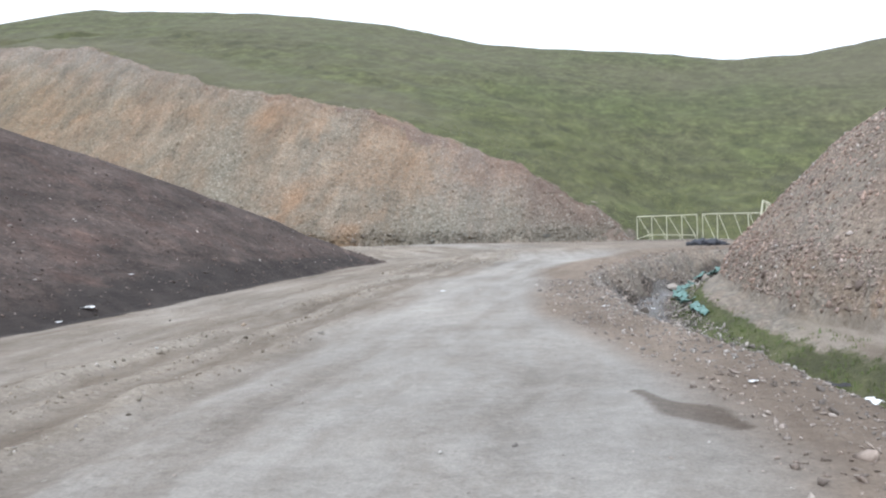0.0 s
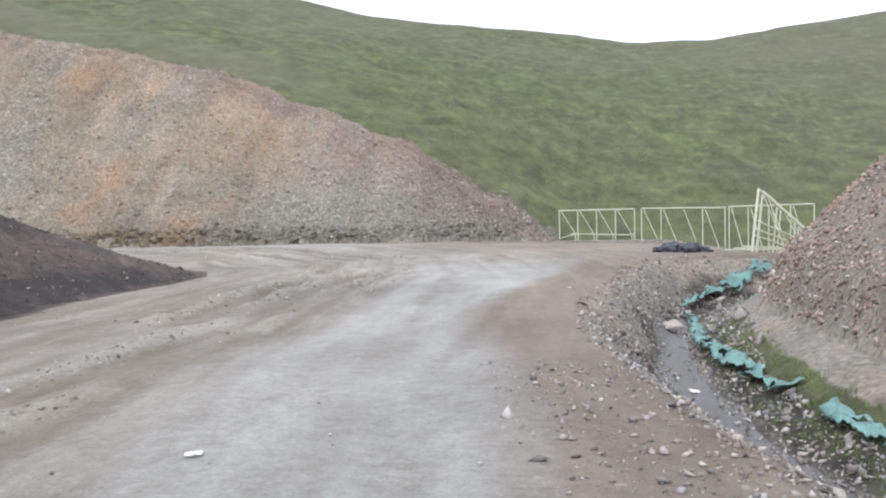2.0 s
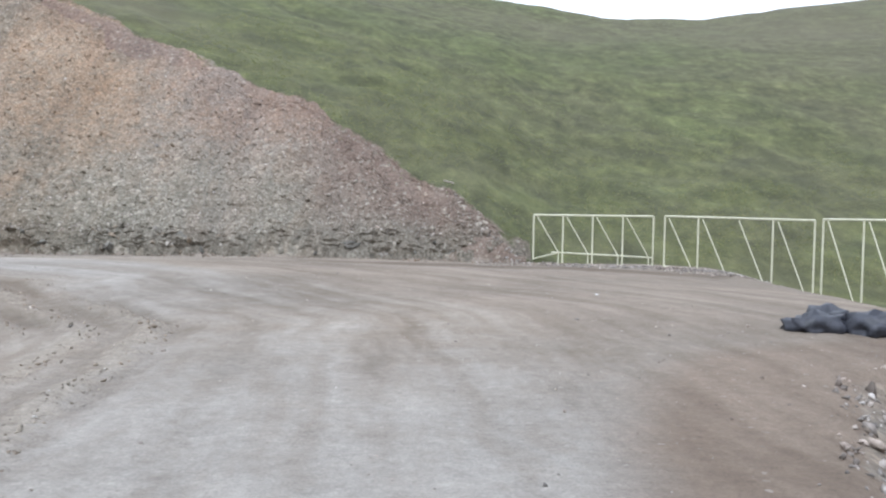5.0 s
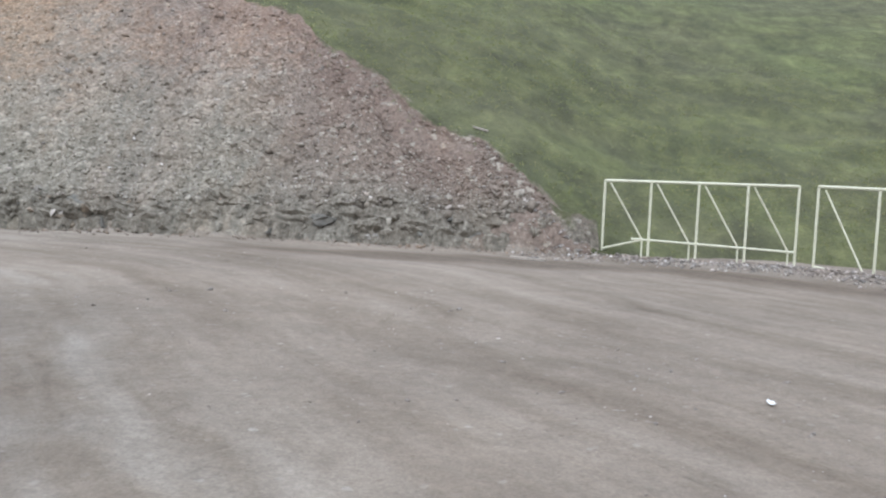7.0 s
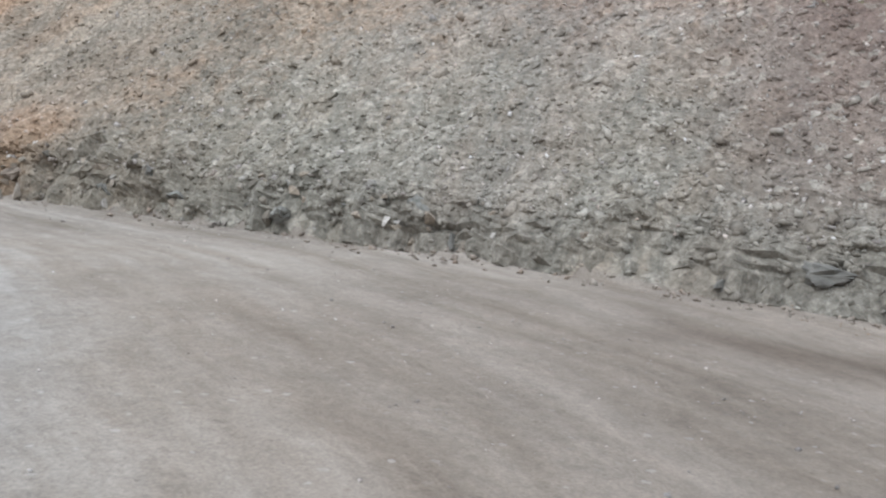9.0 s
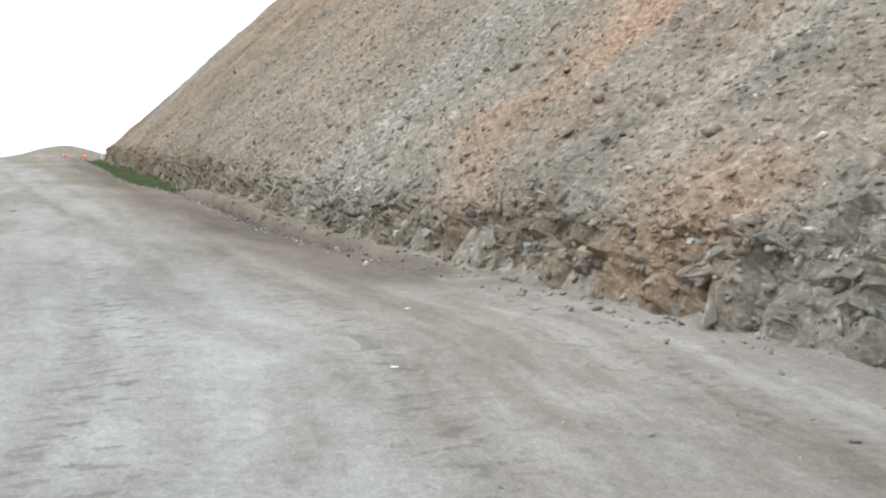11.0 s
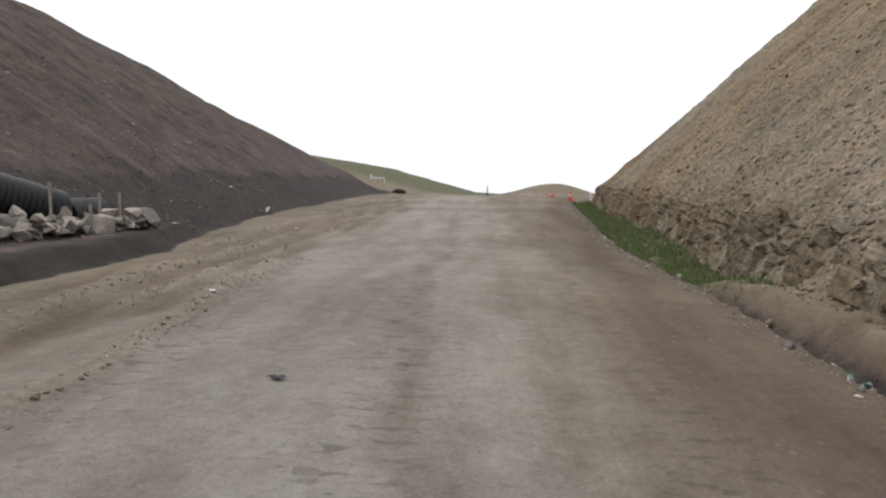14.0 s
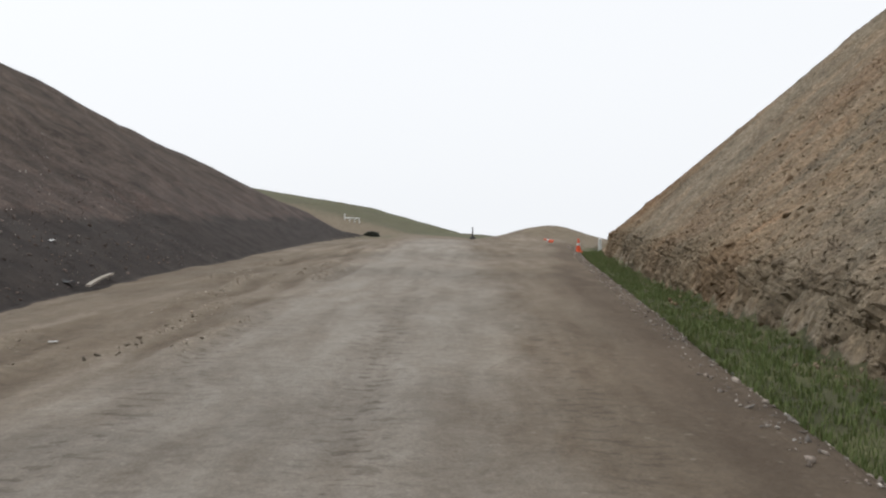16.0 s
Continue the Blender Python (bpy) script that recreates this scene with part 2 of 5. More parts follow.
    chips = mix(nt, 0.5, chips, ramp(nt, fine, [(0.3, grey(0.1)), (0.7, grey(0.9))]), "OVERLAY")
    chips = mix(nt, 0.25, chips, ramp(nt, voronoi_node(nt, 12.0), [(0.05, grey(0.12)), (0.5, grey(0.5)), (0.95, grey(0.86))]), "OVERLAY")
    # dark spoil
    spoil = ramp(nt, mid, [(0.3, (0.050, 0.041, 0.037)), (0.7, (0.118, 0.096, 0.085))])
    spoil = mix(nt, 0.6, spoil, ramp(nt, noise_node(nt, 0.5, 6, 0.7), [(0.32, (0.108, 0.074, 0.062)), (0.5, (0.062, 0.055, 0.051)), (0.68, (0.135, 0.106, 0.092))]))
    spoil = mix(nt, calc(nt, "MULTIPLY", calc(nt, "GREATER_THAN", fine, 0.62), 0.6), spoil, (0.20, 0.175, 0.16))
    spoil = mix(nt, calc(nt, "MULTIPLY", attribute(nt, "high"), 0.75), spoil, ramp(nt, mid, [(0.3, (0.050, 0.040, 0.034)), (0.55, (0.078, 0.064, 0.053)), (0.75, (0.122, 0.099, 0.082))]))
    slide = noise_node(nt, 1.0, 6, 0.68, stretch=(0.55, 0.28, 0.9, 0.5))
    spoil = mix(nt, 0.75, spoil, ramp(nt, slide, [(0.33, grey(0.2)), (0.5, grey(0.48)), (0.67, grey(0.74))]), "OVERLAY")
    spoil = mix(nt, 0.6, spoil, ramp(nt, noise_node(nt, 5.5, 8, 0.78), [(0.33, grey(0.12)), (0.5, grey(0.48)), (0.68, grey(0.85))]), "OVERLAY")
    spoil = mix(nt, 1.0, spoil, (1.06, 0.97, 0.92), "MULTIPLY")
    # grass
    tufts = noise_node(nt, 1.1, 8, 0.68, stretch=(1.0, 0.5, 0.7))
    turf = ramp(nt, tufts, [(0.25, (0.050, 0.051, 0.024)), (0.5, (0.096, 0.098, 0.043)), (0.75, (0.168, 0.163, 0.076))])
    lush = edge_of(nt, attribute(nt, "lush"), noise_node(nt, 0.09, 5, 0.65), 1.4, 1.5)
    turf = mix(nt, calc(nt, "MULTIPLY", lush, 0.6), turf, ramp(nt, tufts, [(0.25, (0.052, 0.060, 0.020)), (0.5, (0.098, 0.112, 0.036)), (0.75, (0.165, 0.172, 0.060))]))
    turf = mix(nt, ramp(nt, big, [(0.40, grey(0)), (0.62, grey(0.75))]), turf, mix(nt, 0.5, (0.105, 0.095, 0.062), turf))
    turf = mix(nt, ramp(nt, noise_node(nt, 0.045, 4, 0.6), [(0.47, grey(0)), (0.62, grey(0.6))]), turf, mix(nt, 0.5, (0.092, 0.122, 0.040), turf))
    turf = mix(nt, 0.45, turf, ramp(nt, fine, [(0.3, grey(0.15)), (0.7, grey(0.85))]), "OVERLAY")
    turf = mix(nt, 0.4, turf, ramp(nt, noise_node(nt, 1.8, 6, 0.7, stretch=(1.0, 0.5, 0.8)), [(0.35, grey(0.2)), (0.65, grey(0.8))]), "OVERLAY")
    hummock = noise_node(nt, 0.6, 5, 0.62, stretch=(0.7, 0.42, 0.8, 0.3))
    turf = mix(nt, 0.55, turf, ramp(nt, hummock, [(0.34, grey(0.2)), (0.5, grey(0.5)), (0.66, grey(0.76))]), "OVERLAY")
    terrace = noise_node(nt, 1.0, 5, 0.65, stretch=(0.32, 0.6, 1.0, 0.35))
    turf = mix(nt, 0.3, turf, ramp(nt, terrace, [(0.36, grey(0.24)), (0.5, grey(0.5)), (0.64, grey(0.72))]), "OVERLAY")
    turf = mix(nt, 0.26, turf, (0.098, 0.094, 0.074))
    turf = mix(nt, calc(nt, "MULTIPLY", attribute(nt, "dry"), 0.8), turf, mix(nt, 0.4, (0.142, 0.128, 0.092), turf))
    turf = mix(nt, 1.0, turf, (0.90, 0.90, 0.85), "MULTIPLY")
    road = mix(nt, attribute(nt, "brown"), road, mix(nt, 1.0, road, (0.78, 0.74, 0.68), "MULTIPLY"))
    col = road
    rag = noise_node(nt, 2.2, 6, 0.7)
    for name, c, spread, sharp in (("cut", chips, 0.8, 5), ("dark", spoil, 0.7, 5), ("grass", turf, 1.0, 5)):
        col = mix(nt, edge_of(nt, attribute(nt, name), rag, spread, sharp), col, c)
    mud = edge_of(nt, attribute(nt, "mud"), rag, 0.7, 4)
    col = mix(nt, mud, col, ramp(nt, mid, [(0.3, (0.027, 0.022, 0.020)), (0.7, (0.060, 0.049, 0.043))]))
    wet = edge_of(nt, attribute(nt, "wet"), rag, 0.7, 6)
    col = mix(nt, wet, col, (0.12, 0.108, 0.10))
    col = mix(nt, attribute(nt, "damp"), col, mix(nt, 1.0, col, (0.52, 0.48, 0.45), "MULTIPLY"))
    link(nt, col, bsdf.inputs["Base Color"])
    link(nt, calc(nt, "MULTIPLY_ADD", wet, -0.72, 0.95, clamp=True), bsdf.inputs["Roughness"])
    bsdf.inputs["Specular IOR Level"].default_value = 0.2
    h = calc(nt, "MULTIPLY_ADD", voronoi_node(nt, 7.0, "F1", "Distance"), 0.5, fine)
    h = calc(nt, "MULTIPLY", h, calc(nt, "MULTIPLY_ADD", wet, -0.9, 1.0))
    n1 = bump(nt, calc(nt, "MULTIPLY_ADD", washboard, 0.12, calc(nt, "MULTIPLY_ADD", shade_dash, -0.16, calc(nt, "MULTIPLY_ADD", rut, -0.5, calc(nt, "MULTIPLY", streak, 0.35)))), 0.6, 0.10)
    n1 = bump(nt, grit, 0.5, 0.02, n1)
    shards = calc(nt, "MULTIPLY_ADD", ramp(nt, voronoi_node(nt, 15.0), [(0.0, grey(0)), (1.0, grey(1))]), 0.5, stones)
    n1 = bump(nt, calc(nt, "MULTIPLY", shards, attribute(nt, "cut")), 0.7, 0.05, n1)
    link(nt, bump(nt, h, 0.75, 0.06, n1), bsdf.inputs["Normal"])
    return mat


TERRAIN = terrain_material()

# ---- the lie of the land ----
rng = np.random.default_rng(7)
LATTICE = rng.random((256, 256))


def value_noise(x, y):
    xi, yi = np.floor(x).astype(int), np.floor(y).astype(int)
    u, v = x - xi, y - yi
    u, v = u * u * (3 - 2 * u), v * v * (3 - 2 * v)
    g = lambda a, b: LATTICE[a % 256, b % 256]
    return (g(xi, yi) * (1 - u) + g(xi + 1, yi) * u) * (1 - v) + (g(xi, yi + 1) * (1 - u) + g(xi + 1, yi + 1) * u) * v


def fbm(x, y, scale, octaves=4):
    out, amp, total = 0, 1.0, 0
    for k in range(octaves):
        out = out + amp * value_noise(x / scale + 17.3 * k, y / scale + 9.1 * k)
        total, amp, scale = total + amp, amp * 0.5, scale * 0.5
    return out / total - 0.5


def smooth(a, b, x):
    t = np.clip((x - a) / (b - a), 0, 1)
    return t * t * (3 - 2 * t)


def along(points, x, y):
    """Distance to a polyline, the way along it to the nearest place, and the side (positive: to its left)."""
    best = np.full(x.shape, 1e9)
    way, side, start = np.zeros(x.shape), np.zeros(x.shape), 0.0
    for (ax, ay), (bx, by) in zip(points, points[1:]):
        dx, dy = bx - ax, by - ay
        n = math.hypot(dx, dy)
        t = np.clip(((x - ax) * dx + (y - ay) * dy) / n**2, 0, 1)
        d = np.hypot(x - ax - t * dx, y - ay - t * dy)
        near = d < best
        best = np.where(near, d, best)
        way = np.where(near, start + t * n, way)
        side = np.where(near, np.sign(dx * (y - ay) - dy * (x - ax)), side)
        start += n
    return best, way, side


def soft_min(a, b, k=0.6):
    h = np.clip(0.5 + 0.5 * (b - a) / k, 0, 1)
    return b * (1 - h) + a * h - k * h * (1 - h)


# heights of the roadway: x, y, z
LEVELS = [(6, -8, -0.36), (6, 10, -0.36), (-3, 15, -0.42), (4, 25, -0.33), (4, 36, -0.25), (-8, 45, -0.5), (5, 50, -0.1), (4, 58, -0.1), (5, 66, -0.3),
          (-10, 66, -0.25), (-4, 56, 0.05), (-10, 59, 0.2), (-17, 59, 0.12), (-26, 58, 0.12), (-33, 57, 0.2), (-40, 55, 0.42), (-60, 51, 0.45),
          (-90, 46, 0.45), (-140, 34, 0.5), (-28, 62, -0.3), (-14, 64.5, -0.25), (-20, 63.4, -0.25), (-45, 59, 0.1), (-40, 48, 0.3), (-25, 48, 0.1), (12, 62, -0.3), (12, 40, -0.4), (14, 20, -0.6), (12, 5, -0.5)]
CUT_BASE = [(7, 68.9), (3, 67.8), (-3, 67.3), (-9, 66.8), (-13, 66), (-17, 65), (-22, 63.9), (-28, 62.8), (-36, 61.3), (-44, 60.1), (-52, 59),
            (-60, 57.6), (-70, 56), (-82, 54.3), (-100, 52)]
BANK_ROAD = [(-4.5, -60), (-5.0, 5), (-5.3, 17), (-5.9, 25), (-6.1, 32), (-6.6, 38), (-7.3, 42.5), (-8.2, 44.8)]
BANK_UPPER = [(-8.2, 44.8), (-10.5, 46.4), (-15, 47.9), (-24, 48.4), (-37, 47.7), (-42, 47.2), (-52, 44.5), (-66, 40.3), (-80, 36.8), (-132, 23.5)]
MOUND_BASE = [(40, 13), (16, 17), (11, 20), (9.6, 22.5), (8.9, 28), (8.7, 33), (8.9, 37), (9.9, 41), (11.8, 44.5), (15, 47), (40, 50)]
ROAD_EDGE = [(10.5, -10), (9.5, 4), (8.7, 9.2), (7.7, 12.9), (6.2, 17.7), (4.95, 23.6), (4.35, 28), (4.3, 31), (4.65, 33.5), (5.35, 37), (6.2, 42.5), (7.4, 45.6), (9.5, 47.2), (16, 48.5), (40, 49)]
DITCH = [(12.5, -10), (11.3, 4), (10.3, 9.2), (9.3, 13.5), (8.0, 18.5), (6.9, 24), (6.35, 28), (6.3, 31), (6.4, 34), (6.9, 38), (8.0, 42), (9.6, 45), (13, 46.6), (40, 47.6)]
UPPER_EDGE = [(-22, 62.7), (-28, 61.5), (-34, 60.2), (-40, 58.9), (-46, 57.7), (-53, 56.4), (-60, 55.3), (-80, 52.6), (-100, 50.2)]
FENCE_LINE = [(4.7, 68.5), (9.3, 67.8), (13.6, 63.4), (16, 58)]
LANE = [(5.5, -10), (4.0, 12), (2.4, 26), (2.0, 40), (0.2, 49), (-5, 55.5), (-11, 58.2), (-17, 58.6), (-30, 56.3), (-60, 49.8), (-140, 31)]
RIM = [(30, -1.2), (8, -1.0), (4.7, -0.2), (1.4, 2.3), (-1.5, 3.9), (-5.7, 6.4), (-13.5, 9.8), (-19, 12.0), (-29, 14.6), (-39, 16.8), (-48, 19.5), (-54, 22), (-67, 23), (-90, 23)]
RIDGE = [(-400, 61), (-190, 51), (-126, 47), (-97, 47), (-56, 41.7), (-40, 39.2), (-21, 33.9), (-9, 32.1), (2, 30.6), (17, 28.9), (29, 28.6), (41, 30.0), (60, 32.5), (120, 40), (400, 50)]


def table(rows, x):
    rows = sorted(rows)
    return np.interp(x, [r[0] for r in rows], [r[1] for r in rows])


def road_level(x, y):
    total, out = 0, 0
    for px, py, pz in LEVELS:
        w = 1 / (((x - px) ** 2 + (y - py) ** 2) / 36 + 1) ** 2
        total, out = total + w, out + w * pz
    return out / total


def cut_profile(d, x=0.0):
    return np.where(d < 0.5, 1.9 * d, 0.95 + 0.9 * (d - 0.5)) * (1 - 0.02 * smooth(-22, -40, x) + 0.05 * smooth(-62, -80, x))


def hill_height(x, y):
    """The hillside as it was before the road was cut into it, and how far it is past the end of the spur."""
    rim, ridge = table(RIM, x), table(RIDGE, x)
    base_y = np.interp(x, [p[0] for p in CUT_BASE[::-1]], [p[1] for p in CUT_BASE[::-1]])
    rim_y = base_y + np.maximum(rim, 0) / 0.9
    up = (y - rim_y) / (150 - rim_y)
    hill = rim + (ridge - rim) * np.where(up < 1, up, 1 - 0.5 * (up - 1))
    hill = hill - 0.7 * np.exp(-(((up - 1) / 0.06) ** 2)) + 1.6 * fbm(x, y, 22) * smooth(0, 0.25, up) + ((0.35 + 0.85 * smooth(-5, -16, x)) * fbm(x, y, 5) + 0.35 * fbm(x, y, 1.8, 2)) * smooth(0.6, 0.3, up)
    end = x + 88 - (y - 54) * 0.55
    hill = np.where(y < 100, -0.5 + (hill + 0.5) * smooth(-7, 1.5, end), hill)
    return np.maximum(hill, -1.4 - 0.02 * np.hypot(x, y)), end


def streaks(x, y, z):
    """Weights of ochre veins and of cool grey rock on the cut."""
    s = x * 0.985 + y * 0.17
    q = s - 0.1 * z
    vein = (0.5 - 0.2 * smooth(-28, -40, x)) * smooth(0.03, 0.22, fbm(q, z * 0.3, 4.2, 4)) * smooth(0.6, 2.5, z)
    vein = np.maximum(vein, 0.6 * np.exp(-(((s + 17) / 6) ** 2)) * smooth(7.5, 12.5, z) * smooth(-0.25, 0.15, fbm(x, z, 3.0)))
    vein = np.maximum(vein, 0.9 * np.exp(-(((q + 12.4 + 3.0 * fbm(x, z, 2.0)) / (1.5 + 0.07 * z)) ** 2)) * smooth(0.2, 0.8, z) * smooth(7.5, 3.5, z) * (0.5 + 0.5 * smooth(-0.2, 0.1, fbm(x + 9, z, 2.4))))
    vein = np.maximum(vein, 0.4 * np.exp(-(((q + 7.0 + 2.0 * fbm(x, z, 1.6)) / 1.5) ** 2)) * smooth(3.5, 5.5, z))
    vein = np.maximum(vein, 0.32 * (np.exp(-(((q + 31) / 4.5) ** 2)) + np.exp(-(((q + 43) / 3.5) ** 2))) * smooth(-0.2, 0.15, fbm(q + 5, z * 0.3, 2.5, 4)) * smooth(0.5, 1.5, z) * smooth(12, 8, z))
    vein = np.maximum(vein, 0.85 * np.exp(-(((s + 6.6 + 1.5 * fbm(x, z, 1.2)) / 1.5) ** 2)) * smooth(2.2, 1.2, z))
    vein = np.maximum(vein, 0.42 * smooth(2.5, 6.0, z + 5 * fbm(s + 3, z, 5.0, 3)) * smooth(-0.3, 0.15, fbm(q + 60, z * 0.5, 3.0, 4)) * smooth(-30, -20, x))
    cool = smooth(-0.28, 0.05, fbm(s + 40 - 0.2 * z, z * 0.2, 9.0, 3)) * smooth(7.5, 1.5, z + 6 * fbm(s, z, 6.0, 3)) * smooth(-26, -8, x)
    cool = np.maximum(cool, (0.3 + 0.7 * np.exp(-(((q + 20) / 4.0) ** 2))) * smooth(-0.25, 0.08, fbm(q + 90, z * 0.25, 7.0, 3)) * smooth(-17, -22, x))
    return vein, cool


def land(x, y):
    """Height and the weights of the surfaces."""
    level = road_level(x, y)
    z = level.copy()
    w = {k: np.zeros(x.shape) for k in ("cut", "dark", "grass", "worn", "clay", "vein", "rim", "high", "mud", "wet", "bench", "cool", "dry", "across", "along", "warm", "damp", "lush", "upper", "brown", "ridge", "groove")}
    zone = np.zeros(x.shape, int)
    # ditch beside the lower road
    de, se, side_e = along(ROAD_EDGE, x, y)
    dd, sd, _ = along(DITCH, x, y)
    off = np.where(side_e < 0, de, -de)  # positive beyond the shoulder
    fall = np.clip((off + 0.15) / 1.45, 0, 1) ** 0.85
    low = level - 0.25 - fall * (0.35 + 0.85 * smooth(2.4, 0.3, dd))
    z = np.where(off > 0, level + (low - level) * fall, z)
    w["grass"] = np.maximum(w["grass"], smooth(0.8, 0.3, np.abs(dd - 1.1)) * (off > 1.2) * smooth(42, 34, y) * 0.95)
    w["grass"] = np.maximum(w["grass"], (off > 1.0) * smooth(22, 18, y) * smooth(2.6, 1.6, dd) * (0.72 + 0.8 * fbm(x, y, 1.6, 3)))
    w["cut"] = np.maximum(w["cut"], smooth(-0.3, 0.6, off) * smooth(18, 24, y) * smooth(3.2, 1.8, dd) * 0.9)
    w["mud"] = np.maximum(w["mud"], 0.58 * smooth(0.4, 1.2, off + 1.2 * fbm(x, y, 2)) * smooth(-0.2, 0.3, off) * smooth(1.9, 1.0, dd) * smooth(22, 27, y) * smooth(50, 46, y))
    bottom = (off > 0.8) * smooth(20, 24, y) * smooth(47, 44, y)
    w["damp"] = 0.75 * smooth(1.3, 0.2, along([(-3, 64.3), (2, 65.2), (6, 65.2), (10, 63.0)], x, y)[0] + 1.6 * fbm(x, y, 2.5))
    w["wet"] = np.maximum(w["wet"], bottom * smooth(0.62, 0.28, dd + 0.5 * fbm(x, y, 1.5)) * smooth(43, 40, y) * smooth(22, 25, y))
    w["bench"] = np.maximum(w["bench"], (off > 2.3) * smooth(19, 23, y) * smooth(1.0, 1.6, dd))
    # gravel mound
    dm, _, side_m = along(MOUND_BASE, x, y)
    inside_m = side_m < 0
    hm = soft_min(cut_profile(dm * 1.12), 4.2 + 0.28 * (x - 8) + 0.6 * fbm(x, y, 5), 1.2)
    z = np.where(inside_m, np.maximum(z, -0.75 + hm), z)
    w["cut"] = np.where(inside_m, 1, w["cut"])
    w["grass"] = np.where(inside_m, 0, w["grass"])
    zone = np.where(inside_m, 4, zone)
    # dark bank inside the bend
    da, _, side_a = along(BANK_ROAD, x, y)
    dc, _, side_c = along(BANK_UPPER, x, y)
    tip = np.hypot(x + 8.2, y - 44.8)
    inside_b = np.where(da < dc, side_a > 0, side_c > 0) & (x < -3) & (x > -130)
    hb = soft_min(0.555 * da, (0.70 - 0.035 * smooth(-56, -68, x)) * dc, 0.8)
    hb = soft_min(hb, (0.17 + 0.10 * smooth(4, 14, tip)) * tip, 0.5)
    hb = soft_min(hb, 13 - 0.245 * np.maximum(0, -74 - x) + 1.2 * fbm(x, y, 14), 2.0)
    hb = np.maximum(hb, 0) + (0.5 * fbm(x, y, 3, 5) + 0.9 * fbm(x, y, 9, 2)) * smooth(0, 2, hb)
    z = np.where(inside_b, level + hb, z)
    w["dark"] = np.where(inside_b, 1, smooth(0.5, 0, np.minimum(da, dc)) * 0.8 * (x < -3))
    w["high"] = np.where(inside_b, smooth(1.5, 5, hb) * (dc < da) + smooth(4, 9, hb), 0)
    w["mud"] = w["mud"] + inside_b * smooth(1, 0.35, (hb + 0.8 * fbm(x, y, 3)) / np.where(dc < da, 2.6, 1.0)) * np.where(dc < da, 1.0, 0.7) * smooth(3, 7, tip)
    w["mud"] = np.maximum(w["mud"], (x < -3) * smooth(0.55, 0.1, np.abs(da - 0.1) + 0.4 * fbm(x, y, 2)) * smooth(34, 29, y) * 0.8)
    zone = np.where(inside_b, 3, zone)
    # a low shelf of spoil between the bank and the upper road
    outer = np.where(inside_b, -dc, dc)
    shelf = np.interp(x, [-50, -46, -41.5, -37, -30, -22], [0.0, 0.5, 1.1, 1.3, 0.9, 0.0]) * ((y < 52) & (dc < da))
    rag = 0.7 * fbm(x, y, 1.8, 3)
    z = np.where(shelf > 0.05, np.maximum(z, level + 0.36 * smooth(shelf + 0.12, shelf - 0.22, outer + rag) * smooth(0.05, 0.5, shelf)), z)
    w["dark"] = np.maximum(w["dark"], (shelf > 0.05) * smooth(shelf + 0.15, shelf - 0.1, outer + rag) * 0.9)
    upper_side = (x < -12) & (y < 52) & (dc < da)
    w["mud"] = np.maximum(w["mud"], upper_side * 0.95 * smooth(shelf + 0.45, shelf + 0.1, outer + rag) * smooth(shelf - 0.9, shelf - 0.35, outer + rag))
    # grassy ditch along the upper road
    du, _, side_u = along(UPPER_EDGE, x, y)
    beyond_u = (side_u < 0) & (x < -20)
    channel = smooth(0, 0.3, du) * smooth(1.05, 0.7, du) * smooth(-23, -27, x)
    grassy = smooth(-40, -45, x) * smooth(-110, -90, x)
    z = np.where(beyond_u, z - 0.42 * channel * (1 - grassy) - 0.45 * grassy * smooth(0, 0.7, du) * smooth(3.6, 1.6, du), z)
    w["mud"] = np.maximum(w["mud"], beyond_u * channel * (0.62 - 0.4 * grassy))
    w["wet"] = np.maximum(w["wet"], beyond_u * channel * smooth(0.25, 0.1, np.abs(du - 0.5)) * 0.55)
    w["bench"] = np.maximum(w["bench"], beyond_u * smooth(0.8, 1.1, du) * (1 - grassy))
    w["grass"] = np.maximum(w["grass"], beyond_u * smooth(0.25, 0.7, du) * grassy)
    # the hill and the cut through it
    dk, _, side_k = along(CUT_BASE, x, y)
    behind = (side_k < 0) & (x > -100)
    hill, end = hill_height(x, y)
    face = np.where(behind, level - 0.15 + cut_profile(dk, x), -9)
    under = 0.75 * smooth(0.1, 1.3, dk) * smooth(0.0, 0.9, hill - face)
    ground_b = np.minimum(face - under, hill)
    east = smooth(11, 14.5, x) * smooth(49, 52, y)  # platform edge under the fence
    north = smooth(0, 1.5, y - (69.3 - 0.35 * np.maximum(0, x - 8))) * (x > 3)
    z = np.where(behind, np.where(x > 5, soft_min(hill, hill, 0.1), ground_b), z)
    lowland = np.maximum(hill, -1.4)
    z = np.where(~behind & (x > 7) & (y > 49), level + (lowland - level) * np.maximum(east, north), z)
    on_cut = behind & (x <= 5.5)
    w["cut"] = np.where(on_cut, smooth(1.2, -0.6, face - hill), w["cut"])
    w["grass"] = np.where(on_cut, smooth(-0.5, 1.0, face - hill), w["grass"])
    w["grass"] = np.where(behind & (x > 4.5), 1, w["grass"])
    w["grass"] = np.maximum(w["grass"], np.where(~behind & (x > 7) & (y > 49), np.maximum(east, north), 0))
    w["rim"] = np.where(on_cut, smooth(-3.0, -0.3, face - hill), 0)
    zone = np.where(on_cut, 1, zone)
    zone = np.where(w["grass"] > 0.5, 1, zone)
    w["vein"], w["cool"] = streaks(x, y, z)
    w["vein"] = w["vein"] * on_cut + inside_m * smooth(0.02, 0.2, fbm(x, y, 4, 3)) * 0.7
    w["cool"] = w["cool"] * on_cut
